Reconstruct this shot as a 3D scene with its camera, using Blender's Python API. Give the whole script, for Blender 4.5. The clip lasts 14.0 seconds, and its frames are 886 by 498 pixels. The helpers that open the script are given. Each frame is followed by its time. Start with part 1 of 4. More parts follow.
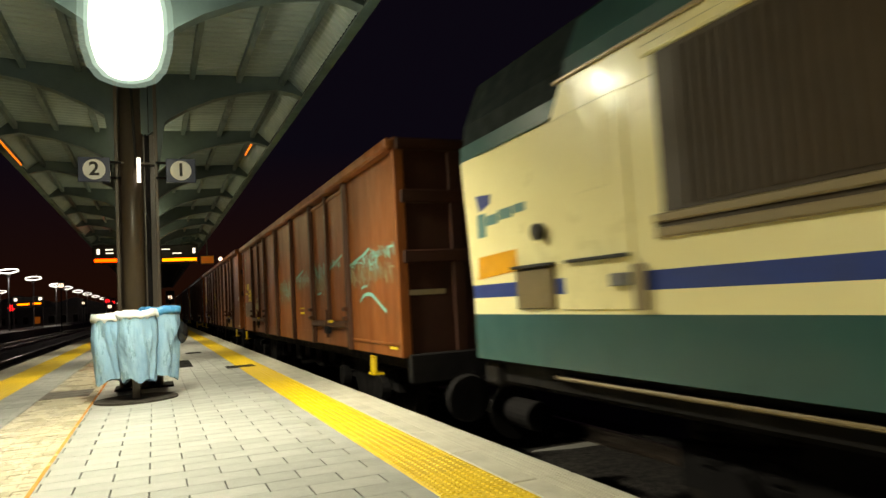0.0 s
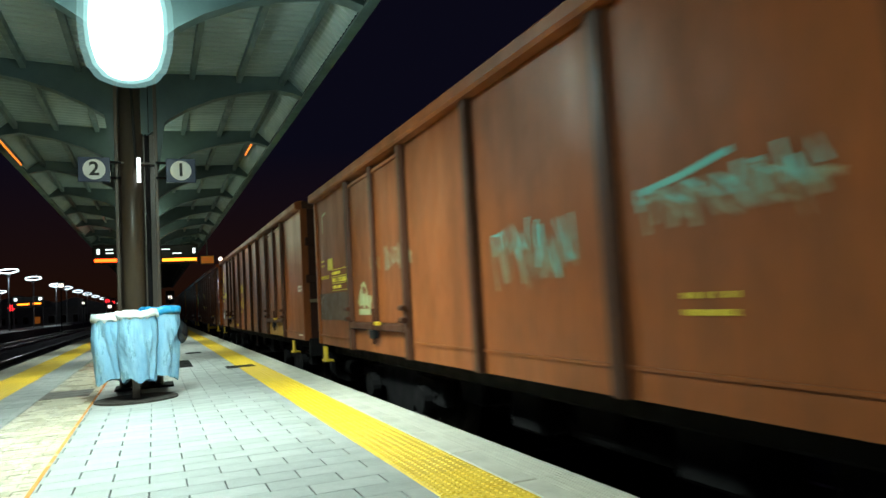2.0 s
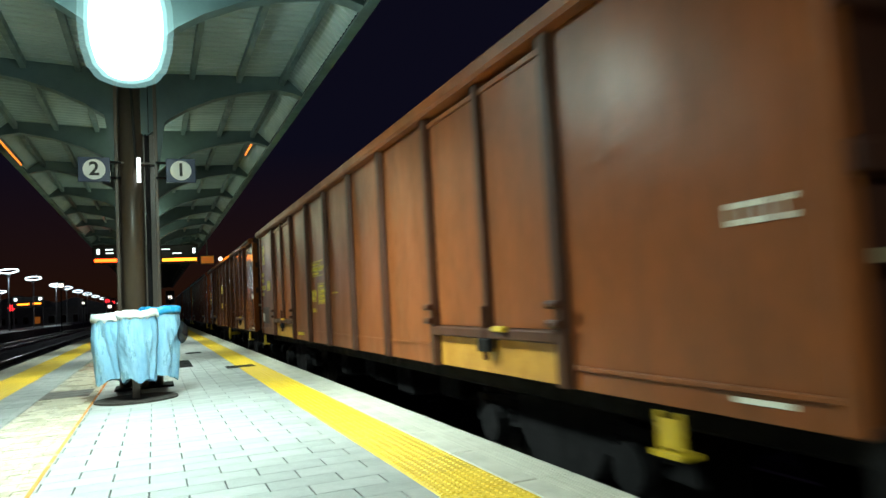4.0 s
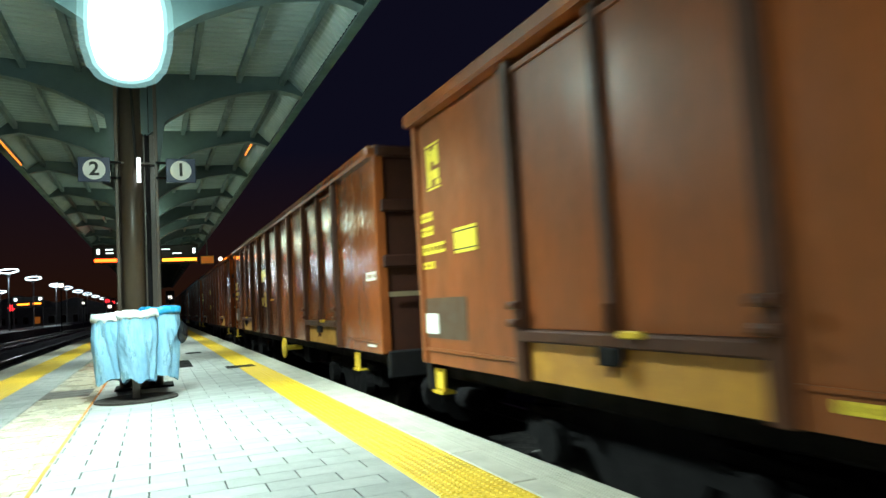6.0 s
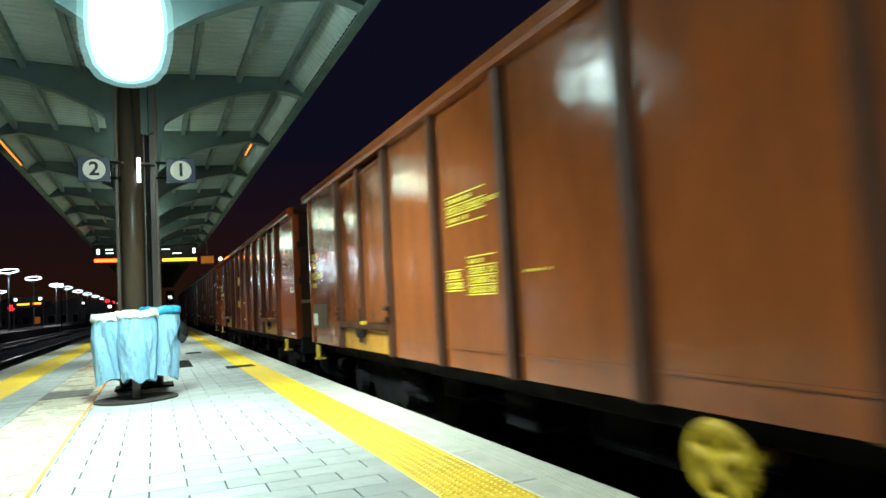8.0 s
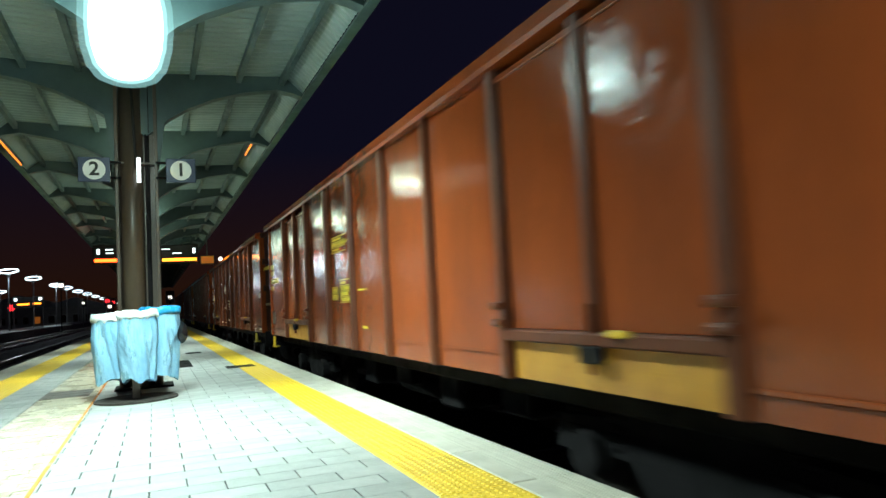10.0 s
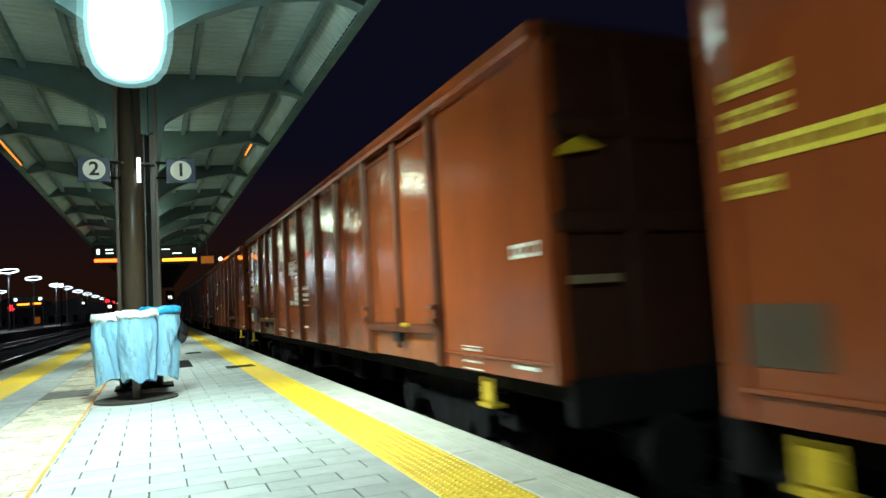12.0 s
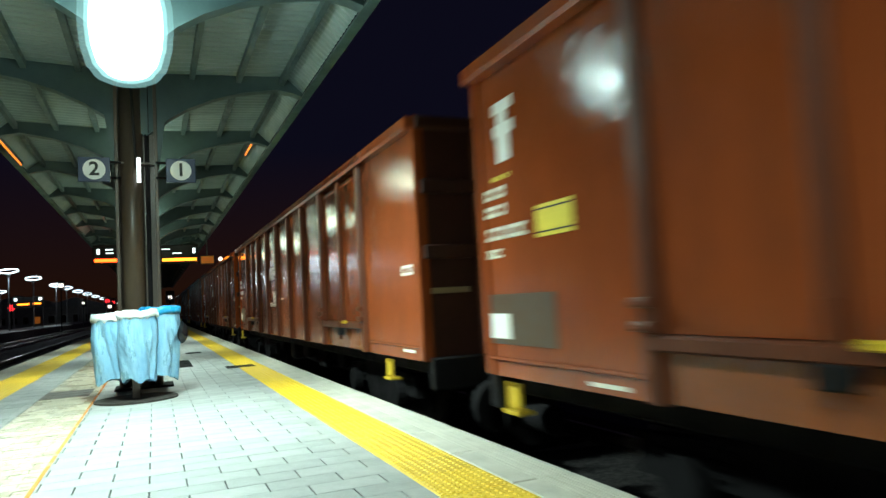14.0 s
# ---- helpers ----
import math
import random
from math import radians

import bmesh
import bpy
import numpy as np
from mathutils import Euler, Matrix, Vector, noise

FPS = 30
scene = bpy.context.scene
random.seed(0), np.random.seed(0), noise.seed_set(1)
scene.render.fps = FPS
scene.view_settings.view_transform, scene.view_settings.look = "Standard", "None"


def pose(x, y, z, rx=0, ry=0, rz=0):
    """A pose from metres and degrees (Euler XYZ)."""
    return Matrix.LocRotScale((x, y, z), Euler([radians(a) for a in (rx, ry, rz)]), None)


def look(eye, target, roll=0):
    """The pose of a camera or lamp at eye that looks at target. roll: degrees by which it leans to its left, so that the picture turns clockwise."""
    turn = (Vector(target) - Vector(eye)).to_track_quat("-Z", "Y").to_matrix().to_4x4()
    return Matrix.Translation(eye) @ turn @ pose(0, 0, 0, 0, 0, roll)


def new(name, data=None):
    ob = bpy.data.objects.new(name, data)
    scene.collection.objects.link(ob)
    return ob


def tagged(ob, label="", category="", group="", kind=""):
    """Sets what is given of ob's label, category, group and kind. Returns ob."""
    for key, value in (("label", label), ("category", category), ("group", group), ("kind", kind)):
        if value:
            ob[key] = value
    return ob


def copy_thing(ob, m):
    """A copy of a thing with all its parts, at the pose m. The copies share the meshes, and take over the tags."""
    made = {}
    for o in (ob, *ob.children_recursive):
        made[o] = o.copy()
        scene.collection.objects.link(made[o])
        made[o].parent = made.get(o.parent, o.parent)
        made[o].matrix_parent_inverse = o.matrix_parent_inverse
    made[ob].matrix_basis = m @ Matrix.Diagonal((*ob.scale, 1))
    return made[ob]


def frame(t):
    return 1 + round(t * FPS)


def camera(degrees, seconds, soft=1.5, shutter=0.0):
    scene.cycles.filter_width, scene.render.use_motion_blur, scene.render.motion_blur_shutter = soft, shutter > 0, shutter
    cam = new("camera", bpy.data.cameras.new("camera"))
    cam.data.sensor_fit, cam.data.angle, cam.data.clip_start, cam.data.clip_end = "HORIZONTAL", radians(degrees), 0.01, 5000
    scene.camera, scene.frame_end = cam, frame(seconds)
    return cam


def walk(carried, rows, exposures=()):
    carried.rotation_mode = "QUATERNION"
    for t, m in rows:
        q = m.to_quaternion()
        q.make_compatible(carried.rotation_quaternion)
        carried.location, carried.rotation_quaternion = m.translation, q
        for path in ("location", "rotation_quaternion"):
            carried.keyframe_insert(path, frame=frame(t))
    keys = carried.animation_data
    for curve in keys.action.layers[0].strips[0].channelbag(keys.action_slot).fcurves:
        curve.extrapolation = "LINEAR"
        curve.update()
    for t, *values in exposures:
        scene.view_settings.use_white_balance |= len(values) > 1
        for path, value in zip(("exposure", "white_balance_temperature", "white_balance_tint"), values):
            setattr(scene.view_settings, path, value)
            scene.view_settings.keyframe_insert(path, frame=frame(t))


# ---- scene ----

# camera on a low support near the platform's edge
EYE = (0.0, 0.0, 0.985)
cam = camera(66.32, 14.0, soft=1.5, shutter=0.65)
VIEW = look(EYE, (3.93644, 9.16560, 1.68937), -3.262)
walk(cam, [(0.0, VIEW), (14.0, VIEW)],
     exposures=[(0.0, -0.05, 9800, 21), (0.8, -0.1, 8000, 14), (1.5, 0.05, 6500, 3), (3.0, 0.3, 6400, 2), (6.0, 0.55, 6300, 2), (8.0, 0.6, 6250, 2), (11.0, 0.47, 6200, 0), (14.0, 0.36, 6250, 0)])

# ---- night sky and lamps ----
world = bpy.data.worlds.new("night_sky")
scene.world = world
world.use_nodes = True
sky = world.node_tree
coord, split, ramp = (sky.nodes.new("ShaderNode" + k) for k in ("TexCoord", "SeparateXYZ", "ValToRGB"))
sky.links.new(coord.outputs["Generated"], split.inputs[0])
sky.links.new(split.outputs["Z"], ramp.inputs[0])
sky.links.new(ramp.outputs[0], sky.nodes["Background"].inputs[0])
ramp.color_ramp.elements[0].position, ramp.color_ramp.elements[0].color = 0.0, (0.34, 0.11, 0.035, 1)
ramp.color_ramp.elements[1].position, ramp.color_ramp.elements[1].color = 0.22, (0.08, 0.07, 0.20, 1)
sky.nodes["Background"].inputs[1].default_value = 0.035

LAMP_X, LAMP_Z = -0.16, 3.36
LAMP_YS = [-0.35 + 6.6 * k for k in range(6)]
LAMP_COLOUR = (0.82, 1.0, 0.96)
for ly, watts, cone in zip(LAMP_YS, (450, 1620, 850, 850, 850), (176, 150, 128, 118, 118)):
    # each lamp throws its light downwards; the glowing diffuser lights what is round it
    data = bpy.data.lights.new("platform_light", "SPOT")
    data.energy, data.color, data.shadow_soft_size = watts, LAMP_COLOUR, 0.2
    data.spot_size, data.spot_blend = radians(cone), 1.0
    new("platform_light", data).location = (LAMP_X, ly, LAMP_Z)
for ly in (80.5, 117.0):
    data = bpy.data.lights.new("far_platform_light", "POINT")
    data.energy, data.color, data.shadow_soft_size = 900, (0.85, 0.94, 1.0), 0.8
    new("far_platform_light", data).location = (-13.5, ly, 5.6)

# ---- materials ----


def nd(nt, kind, **kw):
    n = nt.nodes.new(kind)
    for k, v in kw.items():
        n.inputs[k.replace("_", " ")].default_value = v
    return n


def surface(name, base, other=None, rough=0.6, metal=0.0, scale=6.0, fine=60.0, bump=0.15, spread=0.5, random=0.0, coat=0.0,
            wave=0.0, stretch=(1, 1, 1), splash=0.0, spec=0.5, buckle=0.0):
    """A painted, stony or metal surface: two colours mixed by two sizes of noise, with relief and uneven gloss."""
    m = bpy.data.materials.new(name)
    m.use_nodes = True
    nt = m.node_tree
    b = nt.nodes["Principled BSDF"]
    b.inputs["Specular IOR Level"].default_value = spec
    other = other or tuple(c * 0.6 for c in base)
    tc = nt.nodes.new("ShaderNodeTexCoord")
    mp = nt.nodes.new("ShaderNodeMapping")
    mp.inputs["Scale"].default_value = stretch
    nt.links.new(tc.outputs["Object"], mp.inputs[0])
    big = nd(nt, "ShaderNodeTexNoise", Scale=scale, Detail=6.0, Roughness=0.62)
    small = nd(nt, "ShaderNodeTexNoise", Scale=fine, Detail=4.0)
    for n in (big, small):
        nt.links.new(mp.outputs[0], n.inputs["Vector"])
    mix = nt.nodes.new("ShaderNodeMix")
    mix.data_type = "RGBA"
    ramp = nt.nodes.new("ShaderNodeMapRange")
    ramp.inputs[1].default_value, ramp.inputs[2].default_value = 0.5 - 0.5 * spread, 0.5 + 0.5 * spread
    add = nt.nodes.new("ShaderNodeMath")
    add.operation = "MULTIPLY_ADD"
    add.inputs[1].default_value = 0.3
    nt.links.new(small.outputs[0], add.inputs[0])
    sub = nt.nodes.new("ShaderNodeMath")
    sub.operation = "MULTIPLY_ADD"
    sub.inputs[1].default_value, sub.inputs[2].default_value = 0.7, 0.0
    nt.links.new(big.outputs[0], sub.inputs[0])
    nt.links.new(sub.outputs[0], add.inputs[2])
    nt.links.new(add.outputs[0], ramp.inputs[0])
    nt.links.new(ramp.outputs[0], mix.inputs["Factor"])
    mix.inputs[6].default_value, mix.inputs[7].default_value = (*base, 1), (*other, 1)
    out = mix.outputs[2]
    if random:
        info = nt.nodes.new("ShaderNodeObjectInfo")
        geo = nt.nodes.new("ShaderNodeNewGeometry")
        both = nt.nodes.new("ShaderNodeMath")
        both.operation = "ADD"
        nt.links.new(info.outputs["Random"], both.inputs[0])
        nt.links.new(geo.outputs["Random Per Island"], both.inputs[1])
        fr = nt.nodes.new("ShaderNodeMath")
        fr.operation = "FRACT"
        nt.links.new(both.outputs[0], fr.inputs[0])
        mr = nt.nodes.new("ShaderNodeMapRange")
        mr.inputs[3].default_value, mr.inputs[4].default_value = 1 - random, 1 + random
        nt.links.new(fr.outputs[0], mr.inputs[0])
        hsv = nt.nodes.new("ShaderNodeHueSaturation")
        nt.links.new(mr.outputs[0], hsv.inputs["Value"])
        nt.links.new(out, hsv.inputs["Color"])
        out = hsv.outputs[0]
    nt.links.new(out, b.inputs["Base Color"])
    rr = nt.nodes.new("ShaderNodeMapRange")
    rr.inputs[1].default_value, rr.inputs[2].default_value = 0.3, 0.7
    rr.inputs[3].default_value, rr.inputs[4].default_value = rough * 0.75, min(1.0, rough * 1.25)
    nt.links.new(big.outputs[0], rr.inputs[0])
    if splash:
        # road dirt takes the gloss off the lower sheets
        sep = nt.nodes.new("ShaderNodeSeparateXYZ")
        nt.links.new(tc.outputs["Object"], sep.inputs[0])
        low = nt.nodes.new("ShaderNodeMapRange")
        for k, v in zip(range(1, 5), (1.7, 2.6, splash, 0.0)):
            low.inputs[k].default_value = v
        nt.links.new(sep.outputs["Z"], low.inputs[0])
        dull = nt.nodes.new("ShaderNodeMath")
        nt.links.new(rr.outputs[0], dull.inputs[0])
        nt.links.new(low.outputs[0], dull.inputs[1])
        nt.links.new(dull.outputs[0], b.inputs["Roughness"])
    else:
        nt.links.new(rr.outputs[0], b.inputs["Roughness"])
    b.inputs["Metallic"].default_value = metal
    b.inputs["Coat Weight"].default_value = coat
    b.inputs["Coat Roughness"].default_value = 0.07
    bp = nd(nt, "ShaderNodeBump", Strength=bump, Distance=0.01)
    nt.links.new(small.outputs[0], bp.inputs["Height"])
    last = bp
    if wave:
        wn = nd(nt, "ShaderNodeTexNoise", Scale=2.3, Detail=2.0)
        nt.links.new(tc.outputs["Object"], wn.inputs["Vector"])
        last = nd(nt, "ShaderNodeBump", Strength=wave, Distance=0.06)
        nt.links.new(wn.outputs[0], last.inputs["Height"])
        nt.links.new(bp.outputs[0], last.inputs["Normal"])
    if buckle:
        # shallow dents and ripples of thin steel sheet
        dn = nd(nt, "ShaderNodeTexNoise", Scale=8.5, Detail=3.0, Distortion=0.7)
        nt.links.new(tc.outputs["Object"], dn.inputs["Vector"])
        dent = nd(nt, "ShaderNodeBump", Strength=buckle, Distance=0.014)
        nt.links.new(dn.outputs[0], dent.inputs["Height"])
        nt.links.new(last.outputs[0], dent.inputs["Normal"])
        last = dent
    nt.links.new(last.outputs[0], b.inputs["Normal"])
    if coat:
        nt.links.new(last.outputs[0], b.inputs["Coat Normal"])
    return m


def glow(name, colour, strength):
    m = bpy.data.materials.new(name)
    m.use_nodes = True
    b = m.node_tree.nodes["Principled BSDF"]
    b.inputs["Base Color"].default_value = (*colour, 1)
    b.inputs["Emission Color"].default_value = (*colour, 1)
    b.inputs["Emission Strength"].default_value = strength
    return m


M = {}
M["paver"] = surface("grey_paver", (0.37, 0.385, 0.36), (0.25, 0.26, 0.245), rough=0.45, scale=3, fine=90, bump=0.35, random=0.13)
M["slab"] = surface("pale_slab", (0.55, 0.50, 0.36), (0.38, 0.34, 0.24), rough=0.28, scale=2.5, fine=90, bump=0.25, random=0.10)
M["coping"] = surface("coping_stone", (0.52, 0.50, 0.42), (0.36, 0.34, 0.28), rough=0.6, scale=4, fine=110, bump=0.4, random=0.08)
M["tactile"] = surface("yellow_tactile", (0.78, 0.52, 0.02), (0.58, 0.36, 0.018), rough=0.55, scale=5, fine=80, bump=0.25, random=0.08)
M["concrete"] = surface("concrete", (0.26, 0.25, 0.23), (0.14, 0.13, 0.12), rough=0.85, scale=2, fine=40, bump=0.4)
M["ballast"] = surface("ballast", (0.034, 0.030, 0.028), (0.012, 0.011, 0.012), rough=0.95, scale=12, fine=26, bump=1.0, spread=0.3, spec=0.10)
M["ground"] = surface("dark_ground", (0.06, 0.055, 0.05), (0.03, 0.03, 0.028), rough=0.95, scale=0.4, fine=9, bump=0.6)
M["rail"] = surface("rail_steel", (0.35, 0.33, 0.31), (0.16, 0.10, 0.07), rough=0.32, metal=1.0, scale=3, stretch=(1, 0.1, 1))
M["canopy_steel"] = surface("canopy_paint", (0.06, 0.10, 0.105), (0.038, 0.066, 0.07), rough=0.5, scale=3, bump=0.08)
M["canopy_sheet"] = surface("corrugated_sheet", (0.20, 0.265, 0.27), (0.13, 0.18, 0.185), rough=0.5, scale=1.5, bump=0.08, random=0.05)
M["canopy_top"] = surface("roof_sheet", (0.20, 0.20, 0.20), rough=0.6)
M["column"] = surface("column_paint", (0.105, 0.074, 0.050), (0.058, 0.043, 0.031), rough=0.42, scale=2, bump=0.1, stretch=(1, 1, 0.3))
M["signblue"] = surface("sign_blue", (0.012, 0.03, 0.09), (0.01, 0.022, 0.065), rough=0.4, bump=0.02)
M["signwhite"] = surface("sign_white", (0.80, 0.80, 0.78), (0.72, 0.72, 0.70), rough=0.4, bump=0.02)
M["black"] = surface("black_paint", (0.006, 0.006, 0.007), rough=0.5)
M["under"] = surface("underframe_black", (0.012, 0.010, 0.011), (0.006, 0.006, 0.006), rough=0.8, scale=5, bump=0.5, spec=0.12)
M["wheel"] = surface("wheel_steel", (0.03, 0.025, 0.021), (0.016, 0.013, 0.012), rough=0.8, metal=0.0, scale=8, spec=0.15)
M["yellow"] = surface("yellow_paint", (0.66, 0.46, 0.015), (0.40, 0.25, 0.02), rough=0.5, scale=8, bump=0.1)
M["ochre"] = surface("worn_yellow_flap", (0.50, 0.25, 0.013), (0.26, 0.10, 0.02), rough=0.55, scale=5, bump=0.2)
M["white"] = surface("white_marking", (0.80, 0.78, 0.68), (0.66, 0.62, 0.50), rough=0.55, scale=12, bump=0.05)
M["label_yellow"] = surface("yellow_marking", (0.85, 0.70, 0.05), (0.65, 0.5, 0.04), rough=0.5, scale=10, bump=0.05)
M["panel_grey"] = surface("grey_marking_panel", (0.045, 0.038, 0.024), (0.09, 0.04, 0.018), rough=0.5, scale=6, bump=0.05)
M["graffiti"] = surface("turquoise_spray", (0.15, 0.52, 0.47), (0.12, 0.36, 0.32), rough=0.5, scale=9, bump=0.05)
M["graffiti_faint"] = surface("worn_turquoise_spray", (0.19, 0.24, 0.16), (0.24, 0.12, 0.05), rough=0.5, scale=7, bump=0.05, spread=0.35)
M["graffiti_dull"] = surface("faded_spray", (0.40, 0.42, 0.22), (0.24, 0.22, 0.10), rough=0.5, scale=9, bump=0.05)
M["rust_a"] = surface("old_oxide_red", (0.33, 0.088, 0.020), (0.09, 0.032, 0.012), rough=0.48, scale=1.6, fine=24, bump=0.2, wave=0.25, stretch=(1, 1, 0.2), spread=0.5, spec=0.22)
M["loco_roof"] = surface("dark_roof", (0.010, 0.020, 0.021), (0.007, 0.012, 0.013), rough=0.75, spec=0.12)
# dark mottling serves as stains and as shade on the upper sheets
M["rust_d"] = surface("dull_oxide_red", (0.31, 0.082, 0.020), (0.09, 0.034, 0.012), rough=0.40, scale=1.3, fine=24, bump=0.12, wave=0.2, stretch=(1, 1, 0.25), spread=0.5, spec=0.22, buckle=0.2)
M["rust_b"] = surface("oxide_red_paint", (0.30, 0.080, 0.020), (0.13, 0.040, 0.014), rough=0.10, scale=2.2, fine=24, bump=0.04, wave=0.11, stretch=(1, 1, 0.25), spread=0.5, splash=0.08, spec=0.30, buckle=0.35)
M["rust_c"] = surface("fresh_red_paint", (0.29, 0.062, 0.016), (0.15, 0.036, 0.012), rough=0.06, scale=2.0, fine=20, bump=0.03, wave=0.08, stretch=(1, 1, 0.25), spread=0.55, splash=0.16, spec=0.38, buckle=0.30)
# both post reds are darkened to carry the shade on the posts
M["post"] = surface("shaded_red_post", (0.085, 0.028, 0.012), (0.035, 0.014, 0.009), rough=0.5, scale=2.2, fine=30, bump=0.2, stretch=(1, 1, 0.3), spec=0.22)
M["post_red"] = surface("lightly_shaded_post", (0.13, 0.034, 0.013), (0.06, 0.018, 0.009), rough=0.4, scale=2.2, fine=30, bump=0.15, stretch=(1, 1, 0.3), spec=0.25)
# shade in the gaps between wagons is put into this end-wall colour
M["end"] = surface("shaded_end_paint", (0.052, 0.016, 0.009), (0.024, 0.010, 0.007), rough=0.6, scale=2.0, fine=30, bump=0.2, spec=0.20)
M["interior"] = surface("wagon_inside", (0.08, 0.05, 0.04), rough=0.8)
M["loco_cream"] = surface("cream_paint", (0.90, 0.82, 0.47), (0.82, 0.72, 0.38), rough=0.30, scale=1.5, fine=30, bump=0.06, wave=0.25, coat=0.4)
M["loco_teal"] = surface("teal_paint", (0.013, 0.088, 0.084), (0.010, 0.062, 0.062), rough=0.38, scale=2, bump=0.08, coat=0.2, wave=0.2)
M["loco_blue"] = surface("blue_stripe", (0.02, 0.05, 0.22), (0.018, 0.04, 0.17), rough=0.4, bump=0.05)
M["loco_orange"] = surface("orange_flash", (0.80, 0.36, 0.02), (0.66, 0.28, 0.02), rough=0.4, bump=0.05)
M["loco_grille"] = surface("dark_grille", (0.055, 0.034, 0.017), (0.038, 0.025, 0.013), rough=0.55, scale=3, bump=0.1)
M["loco_alu"] = surface("dull_trim", (0.36, 0.28, 0.17), (0.22, 0.17, 0.10), rough=0.4, metal=0.3, scale=6)
M["louvre"] = surface("grimy_louvre", (0.26, 0.19, 0.09), (0.12, 0.09, 0.05), rough=0.5, scale=3)
M["glass"] = surface("dark_glass", (0.01, 0.012, 0.014), rough=0.08)
M["bag"] = surface("translucent_bag", (0.34, 0.55, 0.66), (0.11, 0.28, 0.45), rough=0.3, scale=7, fine=30, bump=0.06, wave=0.8, spread=0.45, stretch=(1, 1, 0.3))
for key, amount in (("bag", 0.2),):
    M[key].node_tree.nodes["Principled BSDF"].inputs["Transmission Weight"].default_value = amount
M["bag_blue"] = surface("blue_bag", (0.04, 0.33, 0.62), (0.03, 0.24, 0.5), rough=0.3, scale=6, bump=0.3, wave=0.8)
M["bag_white"] = surface("white_bag_rim", (0.86, 0.91, 0.94), (0.74, 0.82, 0.88), rough=0.35, scale=9, bump=0.3, wave=0.8)
# dark tone of the shadow painted under the litter bin
M["foot"] = surface("bin_shadow_brown", (0.034, 0.025, 0.018), (0.018, 0.015, 0.013), rough=0.7, scale=7)
# tone of the faint shadow painted across the brick path
M["shadow_band"] = surface("shadow_band", (0.12, 0.10, 0.08), (0.07, 0.06, 0.05), rough=0.6, scale=6)
M["steel"] = surface("dull_steel", (0.30, 0.30, 0.31), (0.18, 0.18, 0.19), rough=0.4, metal=0.8)
# the orange light mirrored along the seam is put into this colour
M["seam"] = surface("orange_reflection", (0.80, 0.34, 0.05), (0.55, 0.22, 0.04), rough=0.25)
M["litter"] = surface("litter", (0.10, 0.08, 0.07), (0.3, 0.28, 0.25), rough=0.7, scale=14)
M["lamp"] = glow("lamp_glow", (0.80, 1.0, 0.98), 3.4)
M["lamp"].node_tree.nodes["Principled BSDF"].inputs["Alpha"].default_value = 0.5
M["burner"] = glow("lamp_burner_glow", (0.84, 1.0, 0.90), 130.0)
M["burner_far"] = glow("far_lamp_burner_glow", (1.0, 0.98, 0.66), 34.0)
M["lamp_far"] = glow("far_lamp_diffuser_glow", (0.80, 1.0, 0.98), 1.2)
M["lamp_far"].node_tree.nodes["Principled BSDF"].inputs["Alpha"].default_value = 0.45
for key, strength, cover in (("halo_shell", 1.0, 0.40), ("halo_shell_thin", 0.8, 0.16)):
    # faintly glowing shells round the core, added as the lamp's halo of glare
    M[key] = glow("glare_" + key, (0.55, 1.0, 1.0), strength)
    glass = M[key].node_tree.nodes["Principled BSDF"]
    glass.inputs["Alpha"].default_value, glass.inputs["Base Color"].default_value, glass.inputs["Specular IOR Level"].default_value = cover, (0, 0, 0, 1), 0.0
M["ring"] = glow("cold_ring_glow", (0.80, 0.92, 1.0), 2.6)
M["tube"] = glow("white_tube_glow", (0.9, 0.97, 1.0), 1.8)
M["orange"] = glow("orange_display_glow", (1.0, 0.032, 0.003), 14.0)
M["amber"] = glow("amber_display_glow", (1.0, 0.22, 0.014), 4.0)
M["red"] = glow("red_signal_glow", (1.0, 0.02, 0.03), 2.5)
M["orange_tube"] = glow("canopy_edge_glow", (1.0, 0.22, 0.015), 1.3)
M["orange_dim"] = glow("lit_facade_glow", (0.8, 0.22, 0.03), 0.14)
M["far_white"] = glow("far_lamp_glow", (1.0, 0.82, 0.72), 2.5)

# ---- mesh helpers ----


def box(bm, x0, x1, y0, y1, z0, z1, bevel=0.0):
    vs = [bm.verts.new((x, y, z)) for x in (x0, x1) for y in (y0, y1) for z in (z0, z1)]
    fs = [bm.faces.new([vs[i] for i in f]) for f in ((0, 1, 3, 2), (4, 6, 7, 5), (0, 4, 5, 1), (2, 3, 7, 6), (0, 2, 6, 4), (1, 5, 7, 3))]
    if bevel:
        es = {e for f in fs for e in f.edges}
        bmesh.ops.bevel(bm, geom=list(es), offset=bevel, segments=1, affect="EDGES", profile=0.5)
    return bm


def cyl(bm, p, q, r0, r1=None, n=16):
    """A round bar from p to q."""
    r1 = r0 if r1 is None else r1
    p, q = Vector(p), Vector(q)
    rot = (q - p).to_track_quat("Z", "Y").to_matrix().to_4x4()
    bmesh.ops.create_cone(bm, cap_ends=True, segments=n, radius1=r0, radius2=r1, depth=(q - p).length,
                          matrix=Matrix.Translation((p + q) / 2) @ rot)
    return bm


